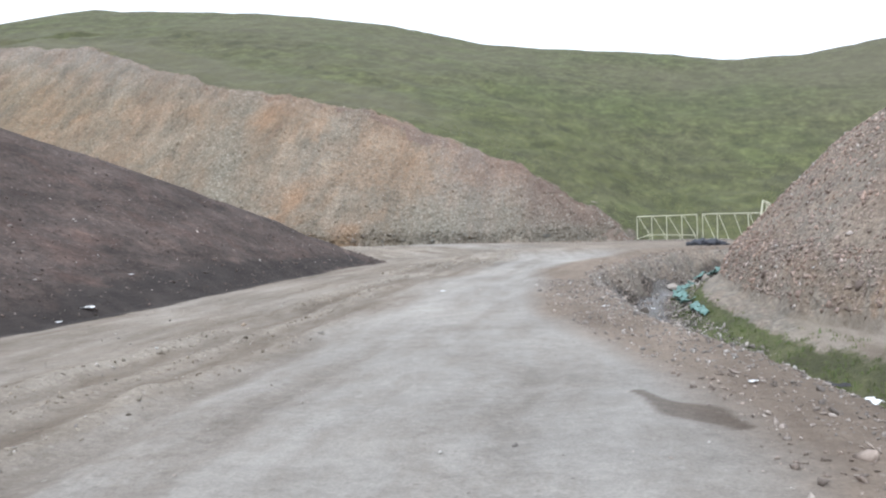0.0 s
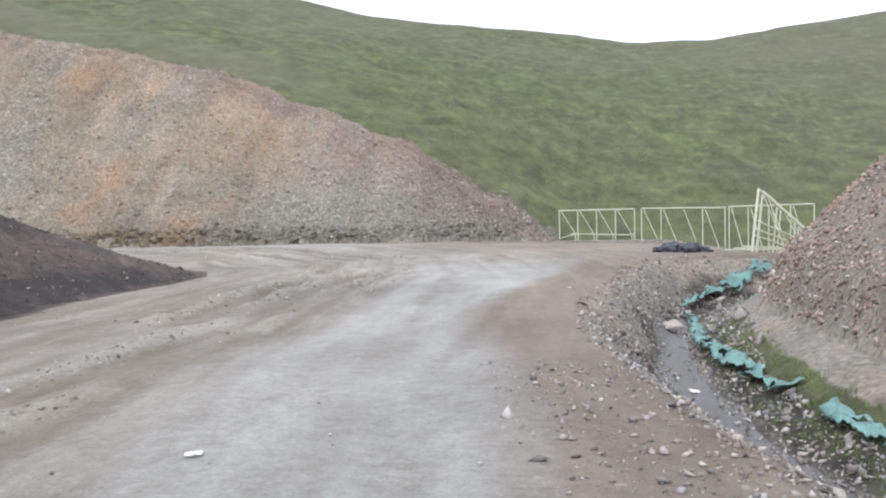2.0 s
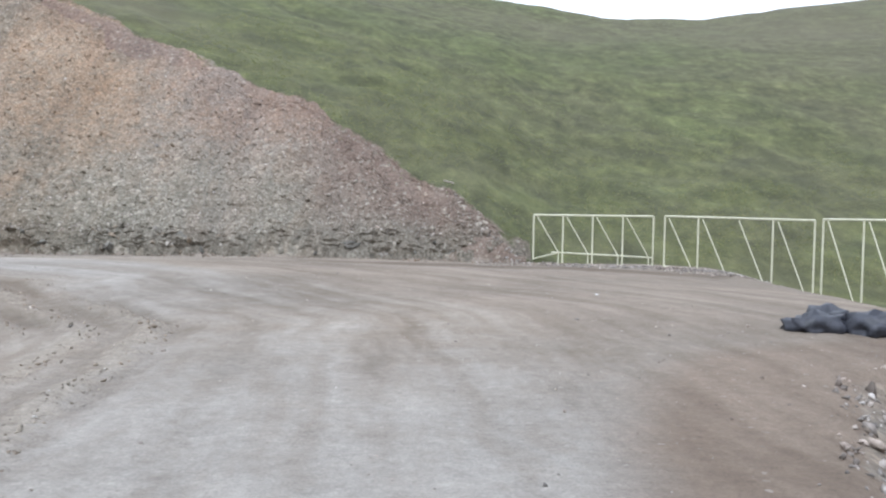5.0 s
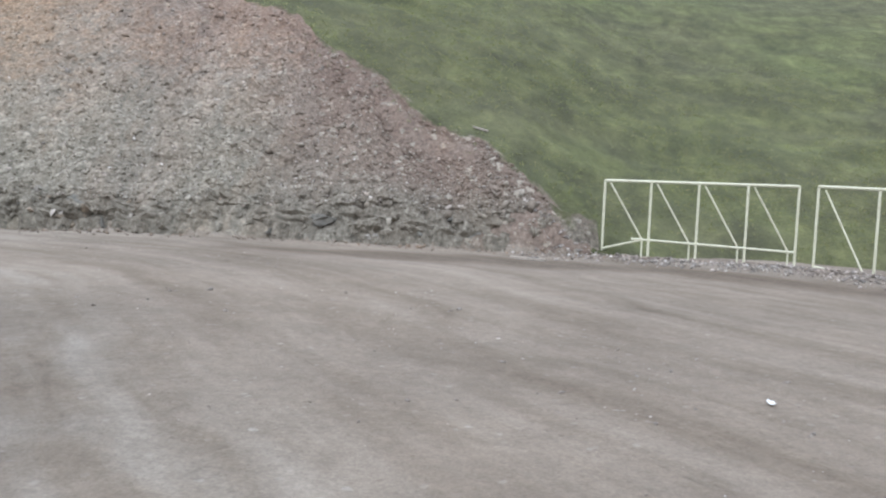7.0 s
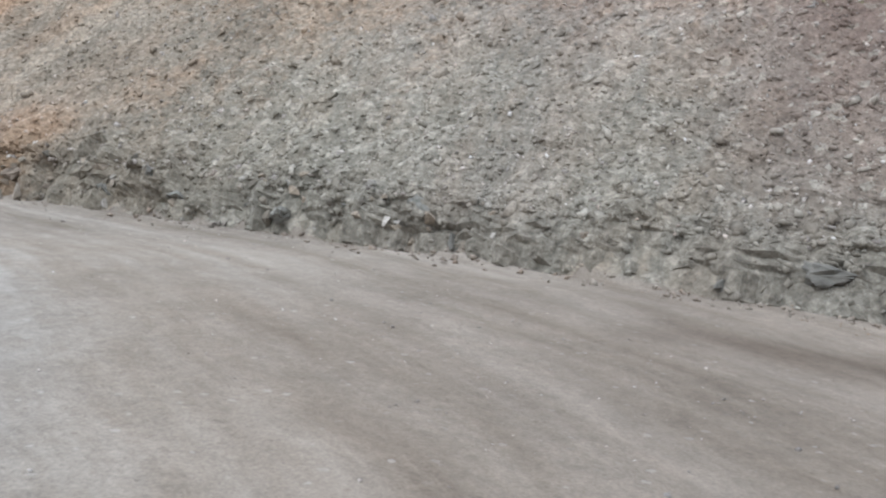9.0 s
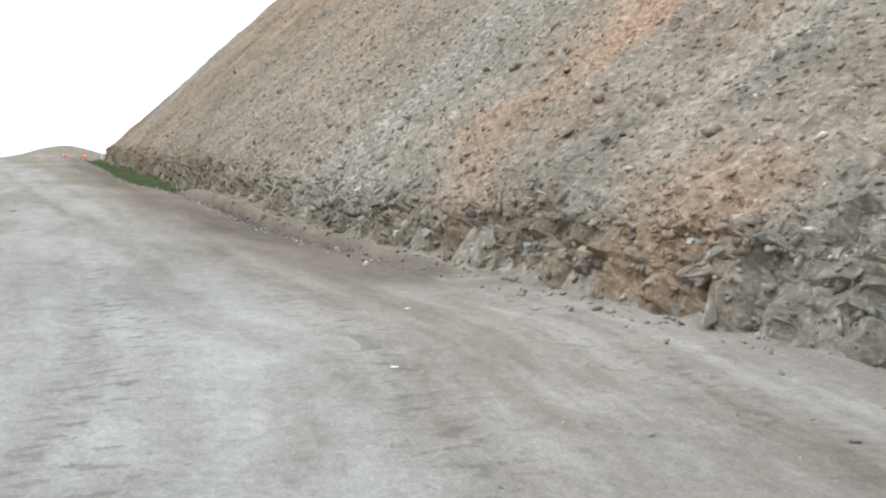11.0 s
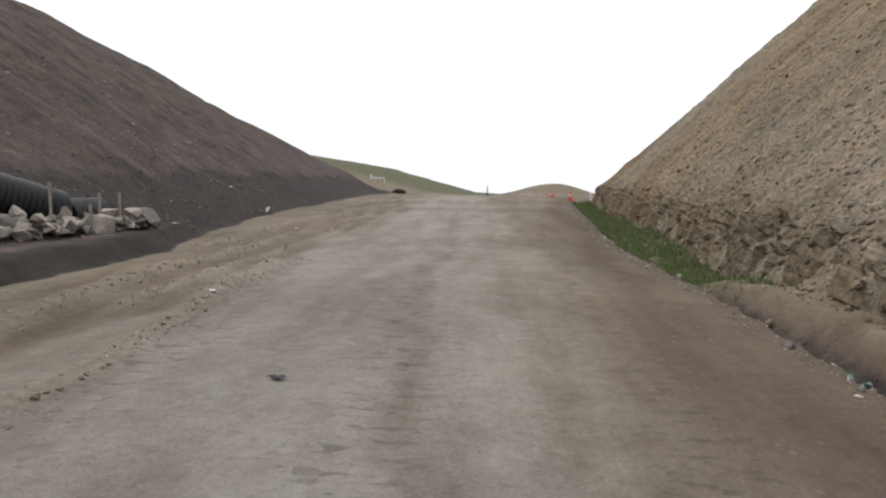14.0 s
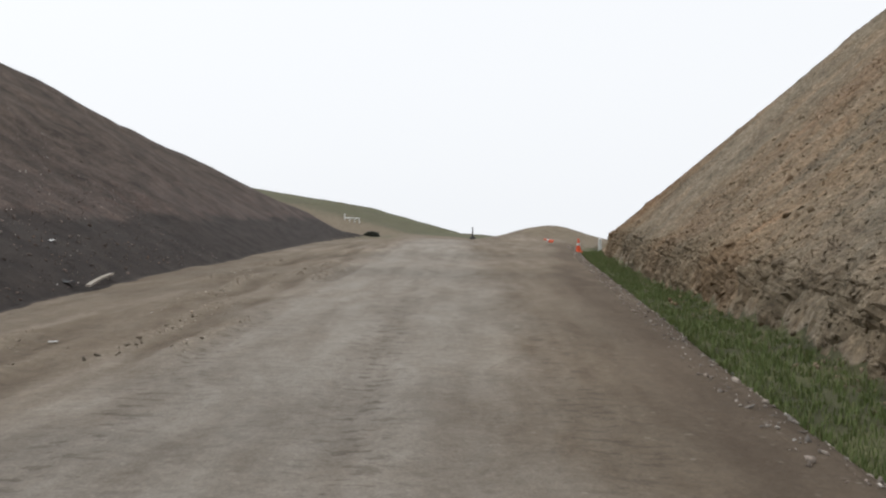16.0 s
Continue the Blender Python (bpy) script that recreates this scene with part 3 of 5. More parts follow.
    w["warm"] = np.where(on_cut, 0.75 * smooth(-18, -32, x) + 0.25 * smooth(-34, -50, x), inside_m * 0.15)
    w["rim"] = np.where(inside_m, 0.15, w["rim"])
    w["dry"] = smooth(-1.0, 2.5, face - hill) * smooth(9, 2.5, face - hill) * on_cut * smooth(-6, -18, x) + smooth(20, 60, x + 0.25 * (y - 90)) * 0.9
    rise_up = (y - 70) / 80
    w["lush"] = np.clip(smooth(0.75, 0.1, rise_up + 0.012 * np.maximum(0, x - 8)) * smooth(-45, -12, x) + 0.25, 0, 1) * smooth(70, 35, x)
    w["dry"] = w["dry"] + 0.5 * smooth(0.05, 0.2, fbm(x, y, 26, 3)) * (y > 72)
    # far country
    crest = np.interp(y, [-100, -30, -1.4, 18.6, 40], [15, 9.6, 5.0, -0.4, -2])
    away = smooth(-95, -190, x)
    far = (crest - 0.4) * away - 60 * smooth(-200, -380, x)
    z = np.where((x < -90) & ~inside_b & ~behind, z + far + 1.7 * np.exp(-(((x + 128) / 12) ** 2 + ((y - 45.5) / 4.5) ** 2)), z)
    on_road = np.abs(y - (45.3 + 0.26 * (x + 90))) < 6.5
    w["grass"] = np.where((x < -112) & ~on_road & ~inside_b & (np.hypot(x + 128, (y - 45.5) * 2) > 15), 0.30 + 0.9 * fbm(x, y * 2.5, 30, 3) + 0.55 * smooth(-166, -180, x), w["grass"])
    w["bench"] = np.where((x < -112) & ~on_road & ~inside_b, 1, w["bench"])
    w["dry"] = np.where(x < -100, 1.0, w["dry"])
    far_r = smooth(420, 900, np.hypot(x, y))
    z = z * (1 - far_r) - 60 * far_r
    w["grass"] = np.maximum(w["grass"], smooth(140, 200, np.hypot(x, y)))
    zone = np.where((np.hypot(x, y) > 200) | ((x < -100) & (w["grass"] > 0.5)), 1, zone)
    # wear of the roadway
    plain = (zone == 0) & (off < 0.2)
    z = z + np.where(plain, 0.05 * fbm(x, y, 1.6, 3), 0.12 * fbm(x, y, 1.2, 3)) + np.where(zone == 1, 0.25 * fbm(x, y, 3.0, 3), 0)
    dl, wl, sl = along(LANE, x, y)
    w["across"], w["along"] = dl * sl, wl
    w["upper"] = smooth(-8, -16, x)
    # wheel ruts and the loose ridges between them
    a = dl * sl + 1.6 * fbm(wl, 0 * wl, 14, 3) + 0.25 * fbm(x, y, 1.5, 2)
    left = smooth(1.4, 2.0, dl * sl) * smooth(7.5, 6.0, dl * sl)
    for at_a, wide, tall in ((2.55, 0.24, 0.12), (3.45, 0.22, 0.07), (4.3, 0.25, 0.09), (5.4, 0.3, 0.07)):
        patchy = smooth(-0.18, 0.12, fbm(wl + 31 * at_a, a, 7, 3))
        crest_w = np.exp(-(((a - at_a) / wide) ** 2)) * patchy * left
        dip_w = np.exp(-(((a - at_a + 0.55) / (wide * 1.3)) ** 2)) * patchy * left
        z = z + plain * (tall * crest_w * (0.7 + 2.6 * fbm(x, y, 0.7, 2)) - 0.6 * tall * dip_w)
        w["ridge"] = np.maximum(w["ridge"], plain * crest_w)
        w["groove"] = np.maximum(w["groove"], plain * dip_w)
    for at_a in (-1.5, -0.2, 1.0):
        dip_w = np.exp(-(((a - at_a) / 0.3) ** 2)) * smooth(-0.1, 0.15, fbm(wl + 17 * at_a, 0 * wl, 9, 3))
        z = z - plain * 0.025 * dip_w
        w["groove"] = np.maximum(w["groove"], plain * 0.55 * dip_w)
    w["brown"] = smooth(-14, -34, x) * (0.55 + 0.45 * smooth(1.2, 4.0, np.abs(dl * sl - 0.4) + 1.2 * fbm(x, y, 5)))
    lower = smooth(-9, 3, x + 0.15 * (y - 55))
    w["worn"] = plain * lower * smooth(5.4, 1.2, np.abs(dl * sl + 0.6) + 2.2 * fbm(x, y, 6)) * 0.9
    w["worn"] = w["worn"] * (0.12 + 0.88 * smooth(50, 40, y)) + plain * (1 - lower) * 0.68 * smooth(3.4, 1.6, np.abs(dl * sl + 0.1) + 1.2 * fbm(x, y, 4))
    w["clay"] = plain * smooth(2.4, 0.8, (du + 0.2 + (de - du - 0.2) * smooth(-18, -7, x)) + 1.4 * fbm(x, y, 5)) * 0.9
    outside = plain * smooth(-14, -3, x + 3 * fbm(x, y, 5, 2)) * smooth(1.0, 4.0, -dl * sl + 2.5 * fbm(x, y, 6, 3)) * smooth(44, 50, y)
    w["clay"] = np.maximum(w["clay"], 0.42 * outside)
    w["bench"] = np.where(inside_m | inside_b, 0, w["bench"])
    for k in ("mud", "wet", "bench"):
        w[k] = np.where((behind & (dk > 0.3)) | inside_m, 0, w[k])
    return z, w, zone


def steps(lo, fine_lo, fine_hi, hi, fine):
    mid_part = list(np.arange(fine_lo, fine_hi + 1e-6, fine))
    left, s, p = [], fine, fine_lo
    while p > lo:
        s = min(s * 1.09, 160)
        p -= s
        left.append(p)
    right, s, p = [], fine, fine_hi
    while p < hi:
        s = min(s * 1.09, 160)
        p += s
        right.append(p)
    return np.array(left[::-1] + mid_part + right)


def sheet(name, verts, faces, weights):
    used = np.unique(faces)
    index = np.full(len(verts), -1)
    index[used] = np.arange(len(used))
    me = bpy.data.meshes.new(name)
    me.vertices.add(len(used))
    me.vertices.foreach_set("co", verts[used].astype(np.float32).ravel())
    me.loops.add(faces.size)
    me.loops.foreach_set("vertex_index", index[faces].astype(np.int32).ravel())
    me.polygons.add(len(faces))
    me.polygons.foreach_set("loop_start", np.arange(0, faces.size, 4, dtype=np.int32))
    me.update(calc_edges=True)
    me.polygons.foreach_set("use_smooth", np.ones(len(faces), bool))
    for k, v in weights.items():
        a = me.attributes.new(k, "FLOAT", "POINT")
        a.data.foreach_set("value", v.ravel()[used].astype(np.float32))
    me.materials.append(TERRAIN)
    return new(name, me)


GX = steps(-2500, -72, 16, 2500, 0.22)
GY = steps(-2500, -2, 80, 2500, 0.22)
XX, YY = np.meshgrid(GX, GY, indexing="ij")
ZZ, WEIGHTS, ZONE = land(XX, YY)
nx, ny = XX.shape
ids = np.arange(nx * ny).reshape(nx, ny)
quads = np.stack([ids[:-1, :-1], ids[1:, :-1], ids[1:, 1:], ids[:-1, 1:]], -1).reshape(-1, 4)
quad_zone = ZONE[:-1, :-1].ravel()
places = np.stack([XX.ravel(), YY.ravel(), ZZ.ravel()], 1)
for number, name, text, cat in ((1, "ground", "grassy hillside and valley ground with bare patches", "ground"),
                                (0, "road", "dusty unpaved gravel road with worn wheel tracks", "road"),
                                (3, "earth_bank", "dark brown bank of loose spoil beside the road", "bank"),
                                (4, "gravel_mound", "mound of excavated reddish grey gravel beside the ditch", "mound")):
    ob = sheet(name, places, quads[quad_zone == number], WEIGHTS)
    tagged(ob, text, cat, kind="structure")


def height_at(x, y):
    a = np.array([[float(x)]]), np.array([[float(y)]])
    i = min(max(int(np.searchsorted(GX, x)) - 1, 0), nx - 2)
    j = min(max(int(np.searchsorted(GY, y)) - 1, 0), ny - 2)
    u, v = (x - GX[i]) / (GX[i + 1] - GX[i]), (y - GY[j]) / (GY[j + 1] - GY[j])
    return float((ZZ[i, j] * (1 - u) + ZZ[i + 1, j] * u) * (1 - v) + (ZZ[i, j + 1] * (1 - u) + ZZ[i + 1, j + 1] * u) * v)



# ---- the rock cut, a sheet of its own along the foot ----
def polyline(points, step):
    pts = np.array(points, float)
    seg = np.hypot(*np.diff(pts, axis=0).T)
    s = np.r_[0, np.cumsum(seg)]
    t = np.arange(0, s[-1], step)
    xy = np.stack([np.interp(t, s, pts[:, 0]), np.interp(t, s, pts[:, 1])], 1)
    k = max(3, int(2.5 / step)) | 1
    pad = np.pad(xy, ((k // 2, k // 2), (0, 0)), mode="reflect", reflect_type="odd")
    xy = np.stack([np.convolve(pad[:, i], np.ones(k) / k, mode="valid") for i in (0, 1)], 1)
    d = np.gradient(xy, axis=0)
    d /= np.linalg.norm(d, axis=1)[:, None]
    return t, xy, d


def blocky(s, h, size_s, size_h):
    j = np.floor(h / size_h).astype(int)
    i = np.floor(s / size_s + 0.5 * (j % 2) + 0.35 * LATTICE[j % 256, 3]).astype(int)
    return LATTICE[i % 256, (j * 7 + 11) % 256] - 0.5


foot = [(4.7, 68.25)] + CUT_BASE[1:-1] + [(-93, 52.9)]
CS, CXY, CDIR = polyline(foot, 0.2)
CN = np.stack([CDIR[:, 1], -CDIR[:, 0]], 1)  # into the hill
reach = np.arange(0, 34, 0.15)
px = CXY[:, 0:1] + CN[:, 0:1] * reach
py = CXY[:, 1:2] + CN[:, 1:2] * reach
foot_z = road_level(CXY[:, 0], CXY[:, 1]) - 0.15
natural, _ = hill_height(px, py)
above = (foot_z[:, None] + cut_profile(reach[None], CXY[:, 0:1]) >= natural - 0.02)
TOP = np.where(above.any(1), reach[above.argmax(1)], reach[-1])
TOP = np.maximum(TOP, 0.12) + 0.25
ROWS_UP = 96
u = np.linspace(0, 1, ROWS_UP)
ledge_rows = 22
frac = np.concatenate([np.linspace(0, 0.55, ledge_rows), 0.55 + (np.linspace(0, 1, ROWS_UP - ledge_rows + 1)[1:] ** 1.25)])


def on_face(s_index, d):
    """Places on the undisturbed face."""
    x = CXY[s_index, 0] + CN[s_index, 0] * d
    y = CXY[s_index, 1] + CN[s_index, 1] * d
    return x, y


si = np.arange(len(CS))[:, None] * np.ones(ROWS_UP, int)[None]
dist = np.where(frac[None] <= 0.55, np.minimum(frac[None], TOP[:, None]), 0.55 + (TOP[:, None] - 0.55) * (frac[None] - 0.55))
dist = np.where(TOP[:, None] < 0.6, TOP[:, None] * np.linspace(0, 1, ROWS_UP)[None], dist)
fx, fy = on_face(si, dist)
fs = CS[:, None] * np.ones(ROWS_UP)[None]
LEDGE = 1.25 - 0.4 * smooth(-17, -24, CXY[:, 0]) + 1.3 * fbm(CS, CS * 0, 7, 3) + 1.0 * fbm(CS, CS * 0 + 5, 2.0, 2)  # height of the broken ledge
fz = foot_z[:, None] - 0.25 + cut_profile(dist, CXY[:, 0:1]) + 0.25 * smooth(0, 0.3, dist)
rise = cut_profile(dist)
tame = smooth(0, 0.6, TOP[:, None] - dist)
gully = fbm(fs, dist * 0.45, 4.5, 4) * 0.8 * smooth(0.8, 3, rise)
grainy = fbm(fs, rise, 0.9, 3) * 0.32 + blocky(fs, rise, 0.33, 0.21) * 0.10
in_ledge = smooth(LEDGE[:, None] + 0.7, LEDGE[:, None] - 0.6, rise + 0.9 * fbm(fs, rise, 1.3, 3))
crags = blocky(fs + 0.35 * rise, rise, 0.62, 0.55) * 0.26 + blocky(fs, rise, 0.21, 0.24) * 0.26 + fbm(fs, rise, 1.7, 4) * 0.55 + fbm(fs, rise * 0.7, 0.55, 3) * 0.40
push = tame * (gully + grainy * (1 - in_ledge) + crags * in_ledge * smooth(0, 0.25, rise)) * smooth(0.2, 2.2, TOP[:, None]) + 0.12 * in_ledge * smooth(0.6, 2.2, TOP[:, None])
fx = fx - CN[:, 0:1] * push * 0.75
fy = fy - CN[:, 1:2] * push * 0.75
fz = fz + push * 0.55 * smooth(0.0, 0.5, rise)
fid = np.arange(fx.size).reshape(fx.shape)
fquads = np.stack([fid[:-1, :-1], fid[:-1, 1:], fid[1:, 1:], fid[1:, :-1]], -1).reshape(-1, 4)
vein, cool = streaks(fx, fy, fz)
to_top = (TOP[:, None] - dist)
right_end = smooth(-22, -2, fx)
weights = {"cut": np.ones(fx.shape), "vein": vein, "cool": np.maximum(cool, in_ledge * 0.6 * (1 - 0.9 * smooth(-18, -26, fx))), "grass": smooth(0.5, 0.0, to_top + 0.5 * fbm(fx, fy, 1.5)) * 0.55,
           "rim": smooth(2.2 + 4.5 * right_end, 0.3, to_top + 2.8 * fbm(fx, fy, 3)) * (0.3 + 0.7 * right_end) * (1 - 0.8 * in_ledge), "dark": np.zeros(fx.shape), "ledge": in_ledge, "warm": np.maximum((0.4 * smooth(-10, -15, fx) + 0.2 * smooth(-22, -32, fx) + 0.4 * smooth(-40, -58, fx)) * smooth(17, 10, fz - 0.14 * (-20 - fx)) * (1 - 0.35 * np.clip(cool, 0, 1)), in_ledge * 0.85 * smooth(-15, -18.5, fx))}
rock_cut = sheet("rock_cut", np.stack([fx.ravel(), fy.ravel(), fz.ravel()], 1), fquads, weights)
tagged(rock_cut, "steep road cut of broken grey and ochre rock", "slope", kind="structure")
rock_cut.data.polygons.foreach_set("use_smooth", np.zeros(len(fquads), bool))


# ---- stones ----
def rock_material(name, tint, spread=0.5, cut=False, rust=0.3):
    mat, nt, bsdf = material(name)
    geo = nt.nodes.new("ShaderNodeNewGeometry")
    fine = noise_node(nt, 16.0, 6, 0.7)
    if cut:
        col = rock_colour(nt, noise_node(nt, 1.3, 6, 0.6), fine, geo.outputs["Random Per Island"])
    else:
        col = ramp(nt, geo.outputs["Random Per Island"], [(0.0, tuple(c * (1 - spread) for c in tint)), (0.6, tint), (0.93, tuple(min(0.6, c * (1 + spread)) for c in tint)), (1.0, (0.5, 0.48, 0.45))])
        rusty = ramp(nt, noise_node(nt, 0.45, 5, 0.65), [(0.45, grey(0)), (0.66, grey(rust))])
        col = mix(nt, rusty, col, mix(nt, 1.0, col, (1.22, 0.86, 0.62), "MULTIPLY"))
    col = mix(nt, 0.4, col, ramp(nt, fine, [(0.3, grey(0.2)), (0.7, grey(0.8))]), "OVERLAY")
    link(nt, col, bsdf.inputs["Base Color"])
    bsdf.inputs["Roughness"].default_value = 0.9
    bsdf.inputs["Specular IOR Level"].default_value = 0.2
    link(nt, bump(nt, fine, 0.5, 0.02), bsdf.inputs["Normal"])
    return mat


CUT_ROCK = rock_material("cut_rock", (0.25, 0.22, 0.19), cut=True)
GREY_ROCK = rock_material("grey_rock", (0.285, 0.258, 0.232), 0.5)
DARK_ROCK = rock_material("dark_rock", (0.145, 0.118, 0.105), 0.6)
MOUND_ROCK = rock_material("mound_rock", (0.305, 0.242, 0.205), 0.5, rust=0.45)
PALE_ROCK = rock_material("pale_rock", (0.29, 0.258, 0.225), 0.5)


def stone_shape(seed, flat=0.6, points=11):
    r = random.Random(seed)
    bm = bmesh.new()
    for _ in range(points):
        v = Vector((r.gauss(0, 1), r.gauss(0, 1), r.gauss(0, 1))).normalized() * r.uniform(0.6, 1.05)
        bm.verts.new((v.x * 0.5 * r.uniform(0.85, 1.2), v.y * 0.5 * 0.8, v.z * 0.5 * flat))
    hull = bmesh.ops.convex_hull(bm, input=bm.verts[:])
    bmesh.ops.delete(bm, geom=[v for v in bm.verts if not v.link_faces], context="VERTS")
    bm.verts.ensure_lookup_table()
    bm.verts.index_update()
    v = np.array([p.co for p in bm.verts])
    f = np.array([[q.index for q in face.verts] for face in bm.faces])
    bm.free()
    return v, f


SHAPES = [stone_shape(k, flat=0.35 + 0.06 * (k % 7), points=7 + k % 3) for k in range(18)]


def turns(n, r, tilt=0.5):
    """Random turns: any heading, and a lean of up to tilt radians."""
    a, b, c = r.uniform(0, 2 * np.pi, n), r.normal(0, tilt, n), r.normal(0, tilt, n)
    ca, sa, cb, sb, cc, sc = np.cos(a), np.sin(a), np.cos(b), np.sin(b), np.cos(c), np.sin(c)
    z, o = np.zeros(n), np.ones(n)
    rz = np.stack([np.stack([ca, -sa, z], -1), np.stack([sa, ca, z], -1), np.stack([z, z, o], -1)], 1)
    rx = np.stack([np.stack([o, z, z], -1), np.stack([z, cb, -sb], -1), np.stack([z, sb, cb], -1)], 1)
    ry = np.stack([np.stack([cc, z, sc], -1), np.stack([z, o, z], -1), np.stack([-sc, z, cc], -1)], 1)
    return ry @ rx @ rz


def joined(name, xyz, size, mat, parent, label, seed, tilt=0.5, extra=None, lay=None):
    """Many stones as one part."""
    r = np.random.default_rng(seed)
    rot = turns(len(xyz), r, tilt)
    if lay is not None:
        rot = lay @ rot
    pick = r.integers(0, len(SHAPES), len(xyz))
    vs, fs_, ws, base = [], [], [], 0
    for k, (v, f) in enumerate(SHAPES):
        who = np.where(pick == k)[0]
        if not len(who):
            continue
        vv = np.einsum("nij,vj->nvi", rot[who], v) * size[who][:, None, None] + xyz[who][:, None]
        vs.append(vv.reshape(-1, 3))
        fs_.append((f[None] + (base + np.arange(len(who)) * len(v))[:, None, None]).reshape(-1, 3))
        ws.append(np.repeat(who, len(v)))
        base += len(who) * len(v)
    vs, fs_, ws = np.concatenate(vs), np.concatenate(fs_), np.concatenate(ws)
    me = bpy.data.meshes.new(name)
    me.vertices.add(len(vs))
    me.vertices.foreach_set("co", vs.astype(np.float32).ravel())
    me.loops.add(fs_.size)
    me.loops.foreach_set("vertex_index", fs_.astype(np.int32).ravel())
    me.polygons.add(len(fs_))
    me.polygons.foreach_set("loop_start", np.arange(0, fs_.size, 3, dtype=np.int32))
    me.update(calc_edges=True)
    for k, val in (extra or {}).items():
        me.attributes.new(k, "FLOAT", "POINT").data.foreach_set("value", val[ws].astype(np.float32))
    me.materials.append(mat)
    ob = new(name, me)
    ob.parent = parent
    return tagged(ob, label, kind="stuff")


def heights(x, y):
    i = np.clip(np.searchsorted(GX, x) - 1, 0, nx - 2)
    j = np.clip(np.searchsorted(GY, y) - 1, 0, ny - 2)
    p, q = (x - GX[i]) / (GX[i + 1] - GX[i]), (y - GY[j]) / (GY[j + 1] - GY[j])
    return (ZZ[i, j] * (1 - p) + ZZ[i + 1, j] * p) * (1 - q) + (ZZ[i, j + 1] * (1 - p) + ZZ[i + 1, j + 1] * p) * q


def face_points(n, seed, low, high, power=1.0, s_lo=0.0, s_hi=1.0):
    """Random places on the displaced face, between two fractions of its rows."""
    r = np.random.default_rng(seed)
    i = (r.uniform(s_lo, s_hi, n) * (len(CS) - 2)).astype(int)
    j = np.clip(low + (high - low) * r.uniform(0, 1, n) ** power, 0, 0.999) * (ROWS_UP - 2)
    j0, a, b = j.astype(int), r.uniform(0, 1, n), j - j.astype(int)
    at = lambda g: (g[i, j0] * (1 - a) + g[i + 1, j0] * a) * (1 - b) + (g[i, j0 + 1] * (1 - a) + g[i + 1, j0 + 1] * a) * b
    ok = TOP[i] > 0.9
    return np.stack([at(fx), at(fy), at(fz)], 1)[ok], {"vein": at(vein)[ok], "cool": at(weights["cool"])[ok], "rim": at(weights["rim"])[ok], "warm": at(weights["warm"])[ok], "ledge": at(weights["ledge"])[ok] * 0.7}, LAY[i[ok]]


def lean_frames(normals, angle):
    """Turns that lay a flat stone on a slope that rises along the given level directions."""
    up = np.stack([-normals[:, 0] * math.sin(angle), -normals[:, 1] * math.sin(angle), np.full(len(normals), math.cos(angle))], 1)
    side = np.stack([normals[:, 1], -normals[:, 0], np.zeros(len(normals))], 1)
    return np.stack([side, np.cross(up, side), up], 2)


LAY = lean_frames(CN, radians(41))
spots, extra, lay = face_points(86000, 21, 0.20, 0.99, 1.0, 0.0, 0.80)
sizes = np.random.default_rng(22).gamma(1.6, 0.036, len(spots)) + 0.03
sizes = sizes * np.where(np.random.default_rng(24).random(len(spots)) < 0.04, 2.5, 1.0)
joined("rock_chips", spots, np.minimum(sizes, 0.5), CUT_ROCK, rock_cut, "angular rock chips lying on the cut", 23, 0.55, extra, lay)
spots, extra, lay = face_points(7000, 31, 0.02, 0.26)
sizes = np.random.default_rng(32).gamma(2.0, 0.045, len(spots)) + 0.045
joined("ledge_blocks", spots, np.minimum(sizes, 0.5), CUT_ROCK, rock_cut, "fractured rock blocks along the foot of the cut", 33, 0.8, extra, lay)


spots, extra, lay = face_points(2600, 36, 0.20, 0.97, 1.0, 0.0, 0.26)
sizes = np.random.default_rng(37).gamma(1.8, 0.035, len(spots)) + 0.05
joined("pale_chips", spots, np.minimum(sizes, 0.34), PALE_ROCK, rock_cut, "whitish stones scattered over the cut", 38, 0.6, None, lay)


def scatter(n, seed, x0, x1, y0, y1, keep):
    r = np.random.default_rng(seed)
    x, y = r.uniform(x0, x1, n), r.uniform(y0, y1, n)
    ok = keep(x, y, r)
    x, y = x[ok], y[ok]
    return np.stack([x, y, heights(x, y)], 1)


def gravel(name, n, seed, box, keep, size, most, mat, owner, label, tilt=0.4, extra=None):
    p = scatter(n, seed, *box, keep)
    r = np.random.default_rng(seed + 1)
    sz = np.minimum(r.gamma(1.7, size, len(p)) + size * 0.7, most)
    p[:, 2] += 0.10 * sz
    ex = None
    if extra is not None:
        v = np.clip(0.5 + 3.0 * fbm(p[:, 0], p[:, 1], 4, 3), 0, 1) * extra
        ex = {"vein": v, "cool": 0 * v, "rim": 0 * v, "warm": np.where(p[:, 0] > 7.5, 0.45, 0.75 * smooth(-18, -32, p[:, 0]))}
    gx = (heights(p[:, 0] + 0.3, p[:, 1]) - heights(p[:, 0] - 0.3, p[:, 1])) / 0.6
    gy = (heights(p[:, 0], p[:, 1] + 0.3) - heights(p[:, 0], p[:, 1] - 0.3)) / 0.6
    up = np.stack([-gx, -gy, np.ones(len(p))], 1)
    up /= np.linalg.norm(up, axis=1)[:, None]
    side = np.stack([up[:, 2], np.zeros(len(p)), -up[:, 0]], 1)
    side /= np.linalg.norm(side, axis=1)[:, None]
    lay = np.stack([side, np.cross(up, side), up], 2)  # flat stones lie along the slope
    return joined(name, p, sz, mat, owner, label, seed + 2, tilt, ex, lay)


